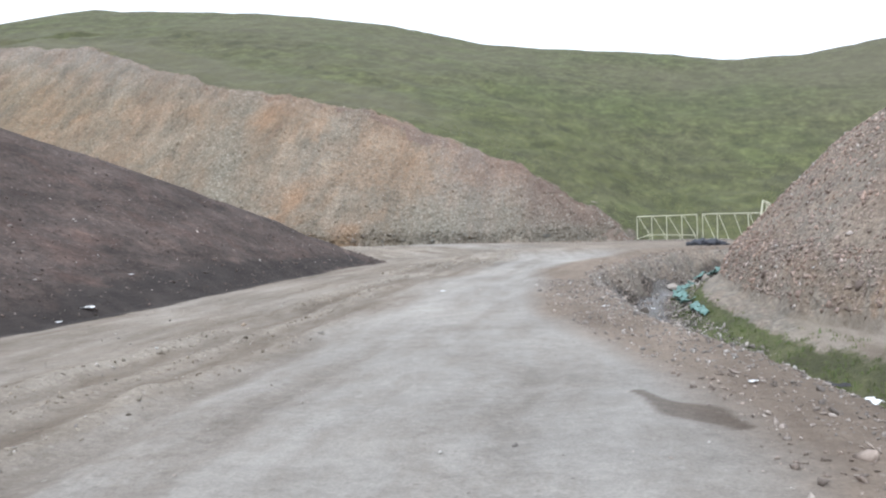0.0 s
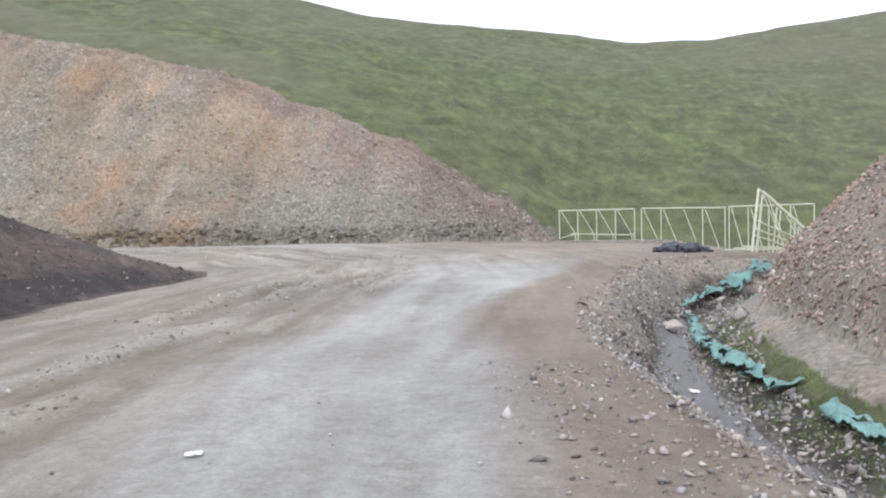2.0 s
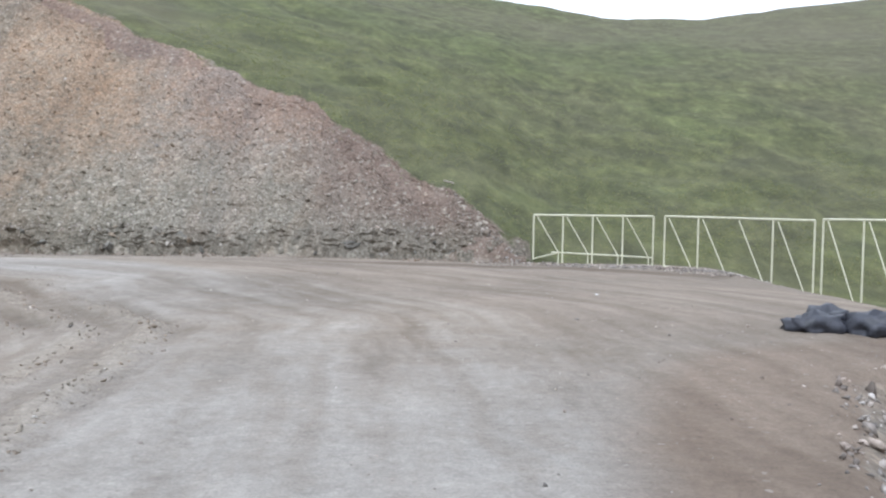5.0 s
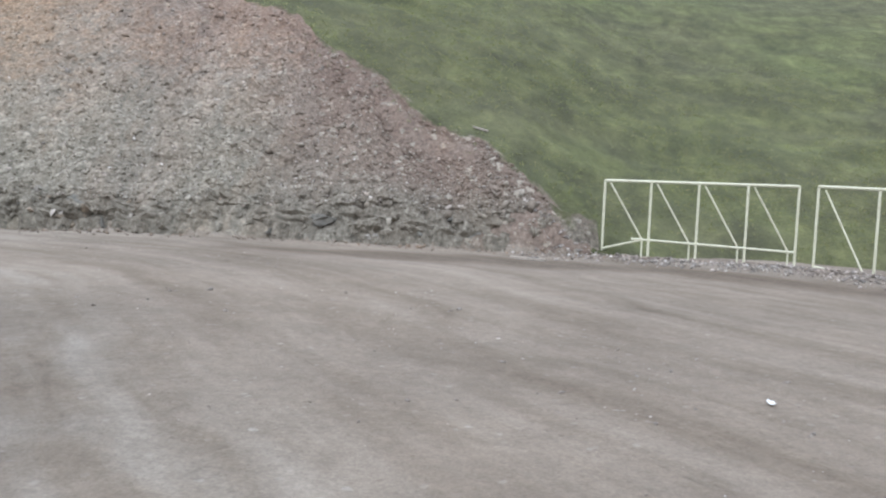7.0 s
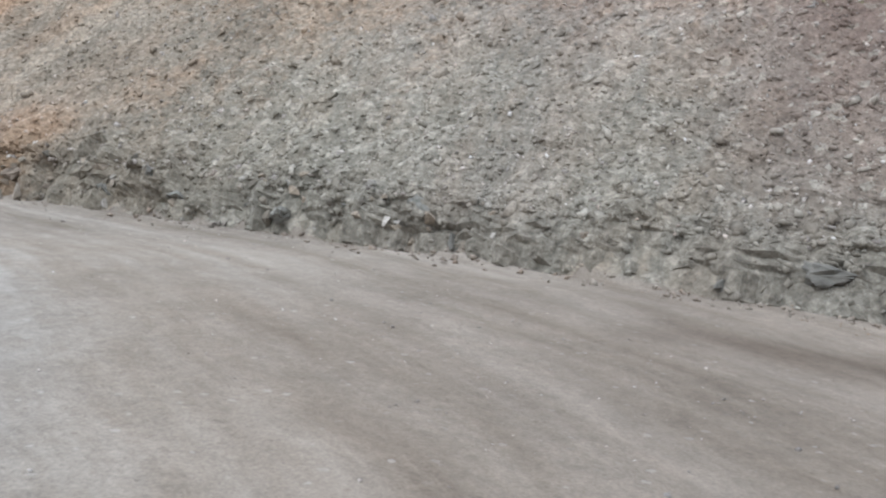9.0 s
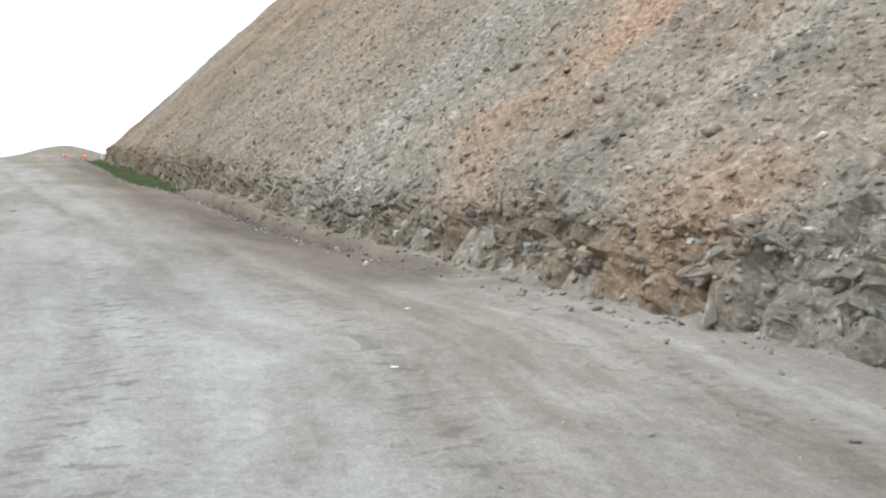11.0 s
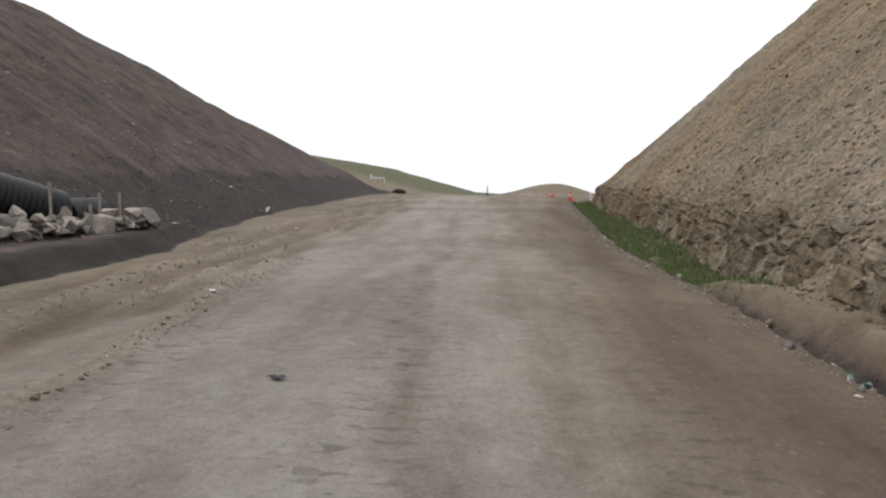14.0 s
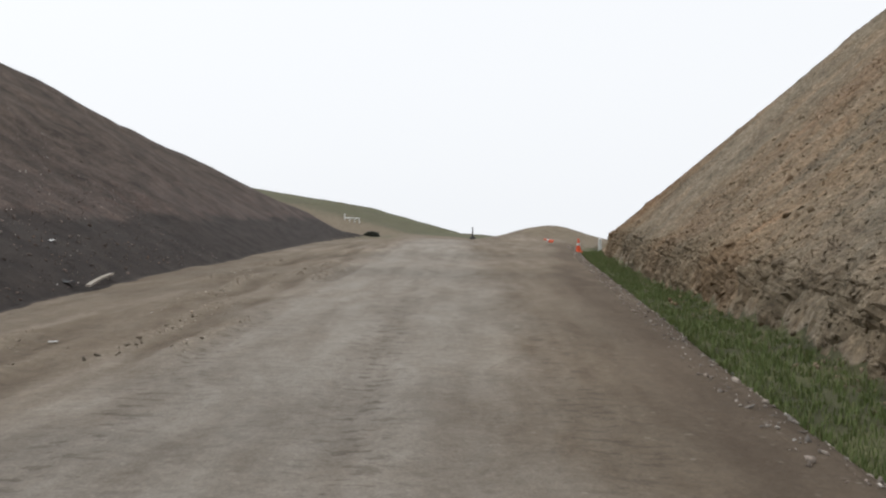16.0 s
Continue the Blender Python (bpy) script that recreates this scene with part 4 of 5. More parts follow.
owner = {o.name: o for o in scene.objects}
inside_mound = lambda x, y: (along(MOUND_BASE, x, y)[2] < 0)
gravel("mound_stones", 34000, 41, (8, 20, 15, 50), lambda x, y, r: inside_mound(x, y), 0.038, 0.42, MOUND_ROCK, owner["gravel_mound"], "angular stones of the mound", 0.5, 0.7)


gravel("mound_foot_stones", 60000, 44, (7.5, 18, 15, 50), lambda x, y, r: inside_mound(x, y) & (along(MOUND_BASE, x, y)[0] < 0.9), 0.04, 0.35, MOUND_ROCK, owner["gravel_mound"], "stones at the foot of the mound", 0.5, 0.7)


def by_edge(lo, hi, y_lo, y_hi):
    def keep(x, y, r):
        d, _, side = along(ROAD_EDGE, x, y)
        off = np.where(side < 0, d, -d)
        return (off > lo) & (off < hi) & (y > y_lo) & (y < y_hi) & ~inside_mound(x, y) & (along(DITCH, x, y)[0] > r.uniform(0.1, 0.55, len(x))) & (r.uniform(0, 1, len(x)) < 0.35 + 0.65 * smooth(lo, (lo + hi) / 2, off))
    return keep


gravel("rubble", 42000, 51, (3, 13, 20, 50), by_edge(-0.1, 3.2, 20, 49.5), 0.036, 0.30, GREY_ROCK, owner["road"], "grey rubble tipped down the side of the ditch", 0.6)
gravel("shoulder_stones", 30000, 55, (3, 13, 2, 26), by_edge(-1.6, 1.3, 2, 26), 0.021, 0.2, GREY_ROCK, owner["road"], "loose stones along the road shoulder", 0.5)


def by_bank(x, y, r):
    da, _, sa = along(BANK_ROAD, x, y)
    dc, _, sc = along(BANK_UPPER, x, y)
    inside = np.where(da < dc, sa > 0, sc > 0)
    return inside & (np.minimum(da, dc) < 14) & (r.uniform(0, 1, len(x)) < 0.3 + 0.7 * smooth(9, 0, np.minimum(da, dc)))


gravel("bank_stones", 52000, 61, (-72, -4, 6, 49), by_bank, 0.030, 0.36, DARK_ROCK, owner["earth_bank"], "dark stones in the loose bank", 0.5)


def by_upper(x, y, r):
    d, _, side = along(UPPER_EDGE, x, y)
    off = np.where(side < 0, d, -d)
    return (np.abs(off + 0.05) < 0.28) & (r.uniform(0, 1, len(x)) < 0.6)


gravel("edge_stones", 90000, 65, (-95, -22, 50, 63.5), by_upper, 0.024, 0.22, PALE_ROCK, owner["road"], "pale stones lining the roadside ditch", 0.5)


def by_foot(x, y, r):
    d, _, side = along(CUT_BASE, x, y)
    off = np.where(side < 0, -d, d)
    return (off > -0.2) & (off < 1.6) & (r.uniform(0, 1, len(x)) < smooth(1.7, 0.0, off) ** 2)


gravel("fallen_stones", 70000, 71, (-92, 6, 51, 70), by_foot, 0.034, 0.3, CUT_ROCK, owner["road"], "stones fallen at the foot of the cut", 0.5, 0.35)
gravel("fence_gravel", 60000, 75, (0.5, 17, 54, 70), lambda x, y, r: (along(FENCE_LINE, x, y)[0] < 2.6 * r.uniform(0, 1, len(x)) ** 1.6) & (along(FENCE_LINE, x, y)[2] < 0), 0.036, 0.22, GREY_ROCK, owner["road"], "grey gravel heaped along the fence", 0.5)


def on_roadway(x, y, r):
    d, _, _ = along(LANE, x, y)
    return (d < 8) & (r.uniform(0, 1, len(x)) < 0.25 + 0.75 * smooth(2.0, 6.0, d)) & (along(ROAD_EDGE, x, y)[2] >= 0) & (along(BANK_ROAD, x, y)[2] <= 0)


gravel("pebbles", 42000, 81, (-70, 9, 2, 67), on_roadway, 0.013, 0.11, GREY_ROCK, owner["road"], "small loose stones on the road", 0.4)



def on_ridge(x, y, r):
    i = np.clip(np.searchsorted(GX, x) - 1, 0, nx - 2)
    j = np.clip(np.searchsorted(GY, y) - 1, 0, ny - 2)
    return WEIGHTS["ridge"][i, j] > r.uniform(0.25, 1.1, len(x))


CLOD = rock_material("dry_clods", (0.265, 0.232, 0.188), 0.4)
gravel("clods", 420000, 85, (-72, 6, 2, 60), on_ridge, 0.020, 0.13, CLOD, owner["road"], "crumbled clods along the wheel ruts", 0.6)


# ---- things ----
def part(name, bm, mat, parent=None, label="", at=None, smooth_shade=False):
    me = bpy.data.meshes.new(name)
    bm.to_mesh(me)
    bm.free()
    me.materials.append(mat)
    if smooth_shade:
        me.polygons.foreach_set("use_smooth", np.ones(len(me.polygons), bool))
    ob = new(name, me)
    if at is not None:
        ob.matrix_world = at
    if parent is not None:
        ob.parent = parent
    return tagged(ob, label)


def tube(bm, a, b, r, n=8, r2=None, cap=True):
    a, b = Vector(a), Vector(b)
    d = (b - a).normalized()
    side = d.orthogonal().normalized()
    up = d.cross(side)
    rings = []
    for p, rad in ((a, r), (b, r if r2 is None else r2)):
        rings.append([bm.verts.new(p + (side * math.cos(k * 2 * math.pi / n) + up * math.sin(k * 2 * math.pi / n)) * rad) for k in range(n)])
    for k in range(n):
        bm.faces.new((rings[0][k], rings[0][(k + 1) % n], rings[1][(k + 1) % n], rings[1][k]))
    if cap:
        bm.faces.new(rings[0][::-1])
        bm.faces.new(rings[1])
    return bm


def bar(a, b, r=0.028, n=8):
    return tube(bmesh.new(), a, b, r, n)


def plain(name, colour, rough=0.6, metal=0.0, grain=0.35, scale=8.0, bump_by=0.3, depth=0.01):
    mat, nt, bsdf = material(name)
    n = noise_node(nt, scale, 6, 0.65)
    dark = tuple(c * (1 - grain) for c in colour)
    link(nt, ramp(nt, n, [(0.32, dark), (0.62, colour)]), bsdf.inputs["Base Color"])
    bsdf.inputs["Roughness"].default_value = rough
    bsdf.inputs["Metallic"].default_value = metal
    link(nt, bump(nt, n, bump_by, depth), bsdf.inputs["Normal"])
    return mat


def painted_steel():
    mat, nt, bsdf = material("cream_painted_steel")
    n = noise_node(nt, 14.0, 8, 0.75)
    col = ramp(nt, n, [(0.28, (0.22, 0.13, 0.07)), (0.40, (0.56, 0.54, 0.40)), (0.7, (0.70, 0.69, 0.55))])
    link(nt, col, bsdf.inputs["Base Color"])
    bsdf.inputs["Roughness"].default_value = 0.6
    link(nt, bump(nt, n, 0.3, 0.004), bsdf.inputs["Normal"])
    return mat


STEEL = painted_steel()
BLACK_PLASTIC = plain("black_plastic", (0.012, 0.012, 0.015), 0.6, grain=0.4)
TARP = plain("dark_tarp", (0.042, 0.044, 0.056), 0.5, grain=0.6)
WHITE_SCRAP = plain("white_plastic", (0.74, 0.74, 0.73), 0.55, grain=0.15)
DARK_SCRAP = plain("dark_rubber", (0.03, 0.028, 0.028), 0.7)
ORANGE = plain("orange_plastic", (0.78, 0.10, 0.025), 0.5, grain=0.2)
WOOD = plain("weathered_wood", (0.42, 0.37, 0.31), 0.85, grain=0.5, scale=20)


def root(name, label, category, group="", at=(0, 0, 0)):
    e = new(name)
    e.location = at
    return tagged(e, label, category, group)


def child(name, bm, mat, parent, label=""):
    """A part given in world places, hung under a thing that stands somewhere."""
    bmesh.ops.translate(bm, verts=bm.verts, vec=-parent.location)
    return part(name, bm, mat, parent, label)


def ground_z(x, y):
    return float(heights(np.array([float(x)]), np.array([float(y)]))[0])


# fence panels of welded tube along the outside of the bend
def fence_panel(a, b, z_top, bays, rails_low=0.30, lean=0.0, sag=0.0, missing=()):
    a, b = Vector(a), Vector(b)
    za, zb = ground_z(*a), ground_z(*b)
    thing = root("fence_panel", "cream painted steel tube fence panel with diagonal braces", "fence", "fence panels at the bend", (a.x, a.y, za))
    n = Vector((b.y - a.y, a.x - b.x)).normalized()

    def at(f, h):
        p = a.lerp(b, f)
        base = za + (zb - za) * f
        return Vector((p.x + n.x * lean * h, p.y + n.y * lean * h, base + h))

    def top_of(f):
        return z_top[0] + (z_top[1] - z_top[0]) * f - (za + (zb - za) * f)

    child("top_rail", bar(at(0, top_of(0)), at(1, top_of(1)), 0.033), STEEL, thing)
    child("bottom_rail", bar(at(0.22 / max(bays, 1) + 0.1, rails_low + sag), at(1, rails_low), 0.026), STEEL, thing)
    child("kicker", bar(at(0, 0.02), at(0.22, rails_low), 0.024), STEEL, thing)
    for k in range(bays + 1):
        f = k / bays
        if k not in missing:
            child("post", bar(at(f, -0.15), at(f, top_of(f)), 0.03), STEEL, thing)
        if k < bays:
            g = (k + 0.86) / bays
            child("brace", bar(at(f + 0.12 / bays, top_of(f) - 0.05), at(g, rails_low), 0.02), STEEL, thing)
            child("strut", bar(at(g, -0.1), at(g, rails_low), 0.02), STEEL, thing)
    return thing


fence_panel((4.72, 68.5), (9.15, 67.85), (1.58, 1.60), 4, 0.32)
fence_panel((9.55, 67.75), (13.5, 63.6), (1.62, 1.56), 4, 0.12, missing=(2,))
fence_panel((13.65, 63.3), (16.3, 57.6), (1.60, 1.62), 4, 0.15)


def collapsed_frame():
    """Two leaning triangular frames and their rails, at the head of the ditch."""
    z0 = ground_z(11.5, 49.4)
    thing = root("steel_frame", "bent cream painted steel frames propped up by the ditch", "frame", "", (11.5, 49.4, z0))
    left, apex, right = Vector((11.55, 49.4, z0 - 0.1)), Vector((11.95, 49.95, 2.18)), Vector((15.1, 51.6, -0.35))
    low = Vector((15.1, 51.6, min(ground_z(15.1, 51.6), -1.1)))
    for k, off in enumerate((Vector((0, 0, 0)), Vector((0.28, 0.5, -0.08)))):
        l, a, r, w = left + off, apex + off, right + off, low + off
        child("upright", bar(l, a, 0.045), STEEL, thing)
        child("slope_rail", bar(a, r, 0.045), STEEL, thing)
        child("base_rail", bar(l + Vector((0, 0, 0.05)), w, 0.035), STEEL, thing)
        child("end_post", bar(w, r, 0.035), STEEL, thing)
        for f in (0.30, 0.40, 0.52):
            child("rail", bar(l.lerp(a, f), w.lerp(r, min(1, f * 1.9)), 0.026), STEEL, thing)
        for f in (0.25, 0.5, 0.75):
            child("post", bar(l.lerp(w, f), a.lerp(r, f), 0.026), STEEL, thing)
        for f in (0.05, 0.35):
            child("brace", bar(a.lerp(r, f), l.lerp(w, f + 0.45), 0.022), STEEL, thing)
    for f in (0.0, 0.45, 1.0):
        child("tie", bar(apex.lerp(right, f), apex.lerp(right, f) + Vector((0.28, 0.5, -0.08)), 0.022), STEEL, thing)
    for d in (0.0, 0.45, 0.9):
        child("loose_tube", bar(left + Vector((-0.9 + d, 0.4 + d, 0.16 + 0.1 * d)), left + Vector((2.6 + d, 1.0 + 0.5 * d, 0.12)), 0.024), STEEL, thing)
    return thing


collapsed_frame()


def lump(seed, sx, sy, sz, rough=0.3, level=3, freq=1.6):
    bm = bmesh.new()
    bmesh.ops.create_icosphere(bm, subdivisions=level, radius=1.0)
    o = Vector((seed * 3.1, seed * 1.7, seed * 0.9))
    for v in bm.verts:
        d = 1 + rough * noise.fractal(v.co * freq + o, 1.0, 2.0, 4)
        v.co = Vector((v.co.x * sx, v.co.y * sy, max(v.co.z, -0.45) * sz)) * d
    return bm


for k, (x, y, sx, sy, sz, turn) in enumerate(((8.4, 49.2, 0.55, 0.34, 0.30, 20), (9.15, 49.0, 0.52, 0.38, 0.36, -25), (8.8, 49.7, 0.62, 0.36, 0.34, 60), (9.75, 49.25, 0.36, 0.28, 0.22, 0))):
    bag = part("garbage_bag", lump(k + 2, sx * 0.9, sy, sz * 0.72, 0.5, 3, 2.2), TARP, None, at=pose(x, y, ground_z(x, y) + sz * 0.25, 0, 0, turn), smooth_shade=True)
    tagged(bag, "crumpled dark blue black plastic bag lying on gravel", "bag", "dumped bags by the ditch")


# torn turquoise netting in the ditches
def net_material():
    mat, nt, bsdf = material("turquoise_net")
    n = noise_node(nt, 3.0, 6, 0.7)
    weave = noise_node(nt, 45.0, 3, 0.6)
    col = ramp(nt, n, [(0.3, (0.10, 0.12, 0.10)), (0.45, (0.125, 0.205, 0.18)), (0.6, (0.175, 0.295, 0.262)), (0.78, (0.27, 0.37, 0.34))])
    link(nt, mix(nt, 0.4, col, ramp(nt, weave, [(0.35, grey(0.2)), (0.65, grey(0.8))]), "OVERLAY"), bsdf.inputs["Base Color"])
    bsdf.inputs["Roughness"].default_value = 0.8
    link(nt, bump(nt, calc(nt, "ADD", n, calc(nt, "MULTIPLY", weave, 0.3)), 0.8, 0.04), bsdf.inputs["Normal"])
    return mat


NET = net_material()


def netting(points, width, seed, lift=0.05, rise=0.0):
    """A torn strip of net draped along a line over the ground, its far edge held up by rise."""
    t, xy, d = polyline(points, 0.07)
    cols = max(4, int(width / 0.07))
    bm = bmesh.new()
    grid = []
    for i in range(len(t)):
        row = []
        wide = width * (0.75 + 0.7 * noise.noise(Vector((t[i] * 0.9, seed, 0))))
        for j in range(cols + 1):
            f = j / cols - 0.5
            x, y = xy[i, 0] - d[i, 1] * f * wide, xy[i, 1] + d[i, 0] * f * wide
            fold = 0.13 * noise.fractal(Vector((x * 3.1, y * 3.1, seed)), 0.8, 2.0, 5)
            held = rise * (0.5 - f) * (0.7 + 0.5 * noise.noise(Vector((t[i] * 1.3, seed, 4))))
            row.append(bm.verts.new((x, y, ground_z(x, y) + lift + held + max(-0.03, fold + 0.03))))
        grid.append(row)
    for i in range(len(grid) - 1):
        for j in range(cols):
            rim = min(j, cols - 1 - j) / cols
            ends = min(i, len(grid) - 2 - i) * 0.07
            tear = noise.fractal(Vector((t[i] * 2.6, j * 0.35, seed * 3.1)), 1.0, 2.0, 3)
            if tear > 0.02 + 0.8 * min(rim, 0.3) + 0.2 * min(ends, 0.5):
                continue
            bm.faces.new((grid[i][j], grid[i][j + 1], grid[i + 1][j + 1], grid[i + 1][j]))
    bmesh.ops.delete(bm, geom=[v for v in bm.verts if not v.link_faces], context="VERTS")
    bmesh.ops.solidify(bm, geom=bm.faces[:], thickness=0.008)
    ob = part("netting", bm, NET, None, smooth_shade=True)
    return tagged(ob, "torn turquoise plastic netting crumpled in the ditch", "netting", "torn netting")


netting([(8.2, 43.4), (8.9, 45.0), (9.9, 46.1), (11.2, 46.8)], 0.6, 3, 0.05, 0.45)
netting([(11.0, 47.0), (12.2, 47.2)], 0.45, 12)
netting([(9.6, 43.2), (10.6, 44.2), (11.8, 45.0)], 0.4, 4)
netting([(7.95, 41.6), (7.75, 39.4), (7.45, 37.4), (7.3, 35.4)], 0.42, 5, 0.05, 0.15)
netting([(7.25, 35.6), (7.2, 33.6), (7.25, 31.6), (7.4, 29.6)], 0.55, 6, 0.05, 0.2)
netting([(7.6, 28.2), (7.8, 26.0)], 0.42, 7, 0.05, 0.15)
netting([(-36.0, 60.2), (-35.2, 60.4)], 0.3, 9)
netting([(-32.0, 61.0), (-31.2, 61.2)], 0.28, 10)


# black corrugated culvert pipes on the bank, with boulders before them
def culvert(a, b, r, label):
    a, b = Vector(a), Vector(b)
    thing = root("culvert_pipe", label, "pipe", "culvert pipes", a)
    d = (b - a)
    length = d.length
    d.normalize()
    side = d.orthogonal().normalized()
    up = d.cross(side)
    n = 28
    bm = bmesh.new()
    rings = []
    steps_n = int(length / 0.035)
    for k in range(steps_n + 1):
        s = k * length / steps_n
        rad = r * (1.0 + (0.07 if (s / 0.14) % 1 < 0.55 else 0.0))
        rings.append([bm.verts.new(a + d * s + (side * math.cos(q * 2 * math.pi / n) + up * math.sin(q * 2 * math.pi / n)) * rad) for q in range(n)])
    for k in range(steps_n):
        for q in range(n):
            bm.faces.new((rings[k][q], rings[k][(q + 1) % n], rings[k + 1][(q + 1) % n], rings[k + 1][q]))
    child("corrugated_wall", bm, BLACK_PLASTIC, thing)
    bm = bmesh.new()
    inner = []
    for s, rad in ((0.0, r * 1.0), (0.0, r * 0.88), (length, r * 0.88), (length, r * 1.0)):
        inner.append([bm.verts.new(a + d * s + (side * math.cos(q * 2 * math.pi / n) + up * math.sin(q * 2 * math.pi / n)) * rad) for q in range(n)])
    for k in range(3):
        for q in range(n):
            bm.faces.new((inner[k][q], inner[k + 1][q], inner[k + 1][(q + 1) % n], inner[k][(q + 1) % n]))
    child("inner_lining", bm, BLACK_PLASTIC, thing, "smooth black inner wall and rim")
    return thing


def on_bank(x, y, up):
    return (x, y, ground_z(x, y) + up)


culvert((-36.4, 44.9, 2.62), (-41.9, 46.1, 1.12), 0.42, "long black corrugated plastic culvert pipe half sunk in the bank")
culvert((-41.9, 46.15, 0.98), (-43.3, 46.05, 0.98), 0.39, "short black corrugated pipe length lying among boulders")
for x, y, up in ((-41.2, 46.5, 1.15), (-42.6, 46.6, 1.05), (-42.1, 46.75, 0.8), (-44.0, 46.1, 1.0)):
    thing = root("stake", "pale weathered wooden stake beside the culvert pipe", "stake", "stakes by the pipe", on_bank(x, y, 0))
    child("shaft", bar(on_bank(x, y, -0.2), on_bank(x + 0.06, y + 0.03, up - 0.2), 0.035, 6), WOOD, thing)


def boulder_mesh(seed):
    v, f = stone_shape(seed, 0.62 + 0.05 * (seed % 5), 15)
    bm = bmesh.new()
    vs = [bm.verts.new(p) for p in v]
    for q in f:
        bm.faces.new([vs[k] for k in q])
    bmesh.ops.bevel(bm, geom=bm.edges[:], offset=0.012, segments=1, affect="EDGES")
    me = bpy.data.meshes.new("boulder")
    bm.to_mesh(me)
    bm.free()
    return me


def pale_boulder_material():
    mat, nt, bsdf = material("pale_boulder")
    info = nt.nodes.new("ShaderNodeObjectInfo")
    n = noise_node(nt, 5.0, 8, 0.7)
    col = ramp(nt, info.outputs["Random"], [(0.0, (0.18, 0.16, 0.14)), (0.5, (0.31, 0.272, 0.235)), (1.0, (0.46, 0.41, 0.355))])
    link(nt, mix(nt, 0.5, col, ramp(nt, n, [(0.3, grey(0.2)), (0.7, grey(0.8))]), "OVERLAY"), bsdf.inputs["Base Color"])
    bsdf.inputs["Roughness"].default_value = 0.9
    link(nt, bump(nt, n, 0.6, 0.03), bsdf.inputs["Normal"])
    return mat


BOULDER = pale_boulder_material()
BOULDERS = [boulder_mesh(900 + k) for k in range(8)]
for me in BOULDERS:
    me.materials.append(BOULDER)
rr = random.Random(5)
for k in range(120):
    x = rr.uniform(-44.0, -38.0)
    y = 46.95 - abs(rr.gauss(0, 0.38))
    size = min(0.75, 0.22 + rr.gammavariate(2, 0.09))
    if k == 0:
        x, y, size = -42.3, 46.85, 0.95
    lift = max(0.0, rr.gauss(0.06, 0.10))
    b = new("boulder", BOULDERS[k % 8])
    b.matrix_world = pose(x, y, ground_z(x, y) + 0.16 * size + lift, rr.uniform(-28, 28), rr.uniform(-28, 28), rr.uniform(0, 360)) @ Matrix.Diagonal((size, size, size, 1))
    tagged(b, "pale grey angular boulder dumped at the foot of the bank", "boulder", "dumped boulders")
for k, (x, y, size) in enumerate(((7.0, 38.6, 0.7), (7.9, 41.8, 0.5), (6.3, 18.9, 0.35), (6.9, 17.0, 0.3), (9.6, 45.3, 0.45), (9.2, 43.6, 0.4), (8.3, 36.6, 0.4), (7.9, 33.2, 0.35), (10.3, 42.6, 0.5))):
    b = new("boulder", BOULDERS[(3 * k) % 8])
    b.matrix_world = pose(x, y, ground_z(x, y) + 0.2 * size, 10 * k, 14 * k, 57 * k) @ Matrix.Diagonal((size, size, size, 1))
    tagged(b, "pale grey boulder lying in the roadside ditch", "boulder", "boulders in the ditch")


# pale plank at the foot of the bank
def plank(a, b, wide, thick, label, bow=0.0):
    a, b = Vector(a), Vector(b)
    bm = bmesh.new()
    n = 10
    side = (b - a).cross(Vector((0, 0, 1))).normalized()
    rows = []
    for k in range(n + 1):
        p = a.lerp(b, k / n) + Vector((0, 0, bow * math.sin(math.pi * k / n)))
        w = wide * (0.8 + 0.3 * noise.noise(Vector((k * 0.7, 1, 2))))
        rows.append([bm.verts.new(p + side * w / 2), bm.verts.new(p - side * w / 2), bm.verts.new(p - side * w / 2 + Vector((0, 0, thick))), bm.verts.new(p + side * w / 2 + Vector((0, 0, thick)))])
    for k in range(n):
        for q in range(4):
            bm.faces.new((rows[k][q], rows[k][(q + 1) % 4], rows[k + 1][(q + 1) % 4], rows[k + 1][q]))
    bm.faces.new(rows[0][::-1])
    bm.faces.new(rows[-1])
    return tagged(part("plank", bm, WOOD), label, "plank")


plank(on_bank(-57.6, 43.1, 0.10), on_bank(-60.2, 41.9, 0.10), 0.14, 0.05, "pale weathered plank lying at the foot of the bank", 0.03)
plank((1.0, 71.8, ground_z(1.0, 71.8) + 0.02), (1.45, 71.55, ground_z(1.45, 71.55) + 0.02), 0.09, 0.05, "thin pale timber lying on the grass above the cut")
plank((2.6, 66.2, ground_z(2.6, 66.2)), (3.4, 66.0, ground_z(3.4, 66.0)), 0.12, 0.05, "short dark timber lying by the cut")


# litter
def scrap(x, y, size, mat, seed, label):
    bm = bmesh.new()
    bmesh.ops.create_grid(bm, x_segments=5, y_segments=4, size=0.5)
    for v in bm.verts:
        v.co.z = 0.30 * noise.fractal(v.co * 2.2 + Vector((seed, 0, seed)), 1.0, 2.0, 3) + 0.12
        v.co.x *= 1.3 + 0.3 * noise.noise(v.co * 3 + Vector((0, seed, 0)))
    bmesh.ops.solidify(bm, geom=bm.faces[:], thickness=0.03)
    ob = part("litter", bm, mat, None, at=pose(x, y, ground_z(x, y) + 0.02, 0, 0, 47 * seed) @ Matrix.Diagonal((size * 0.62, size * 0.4, size * 0.4, 1)))
    return tagged(ob, label, "litter", "scattered litter")


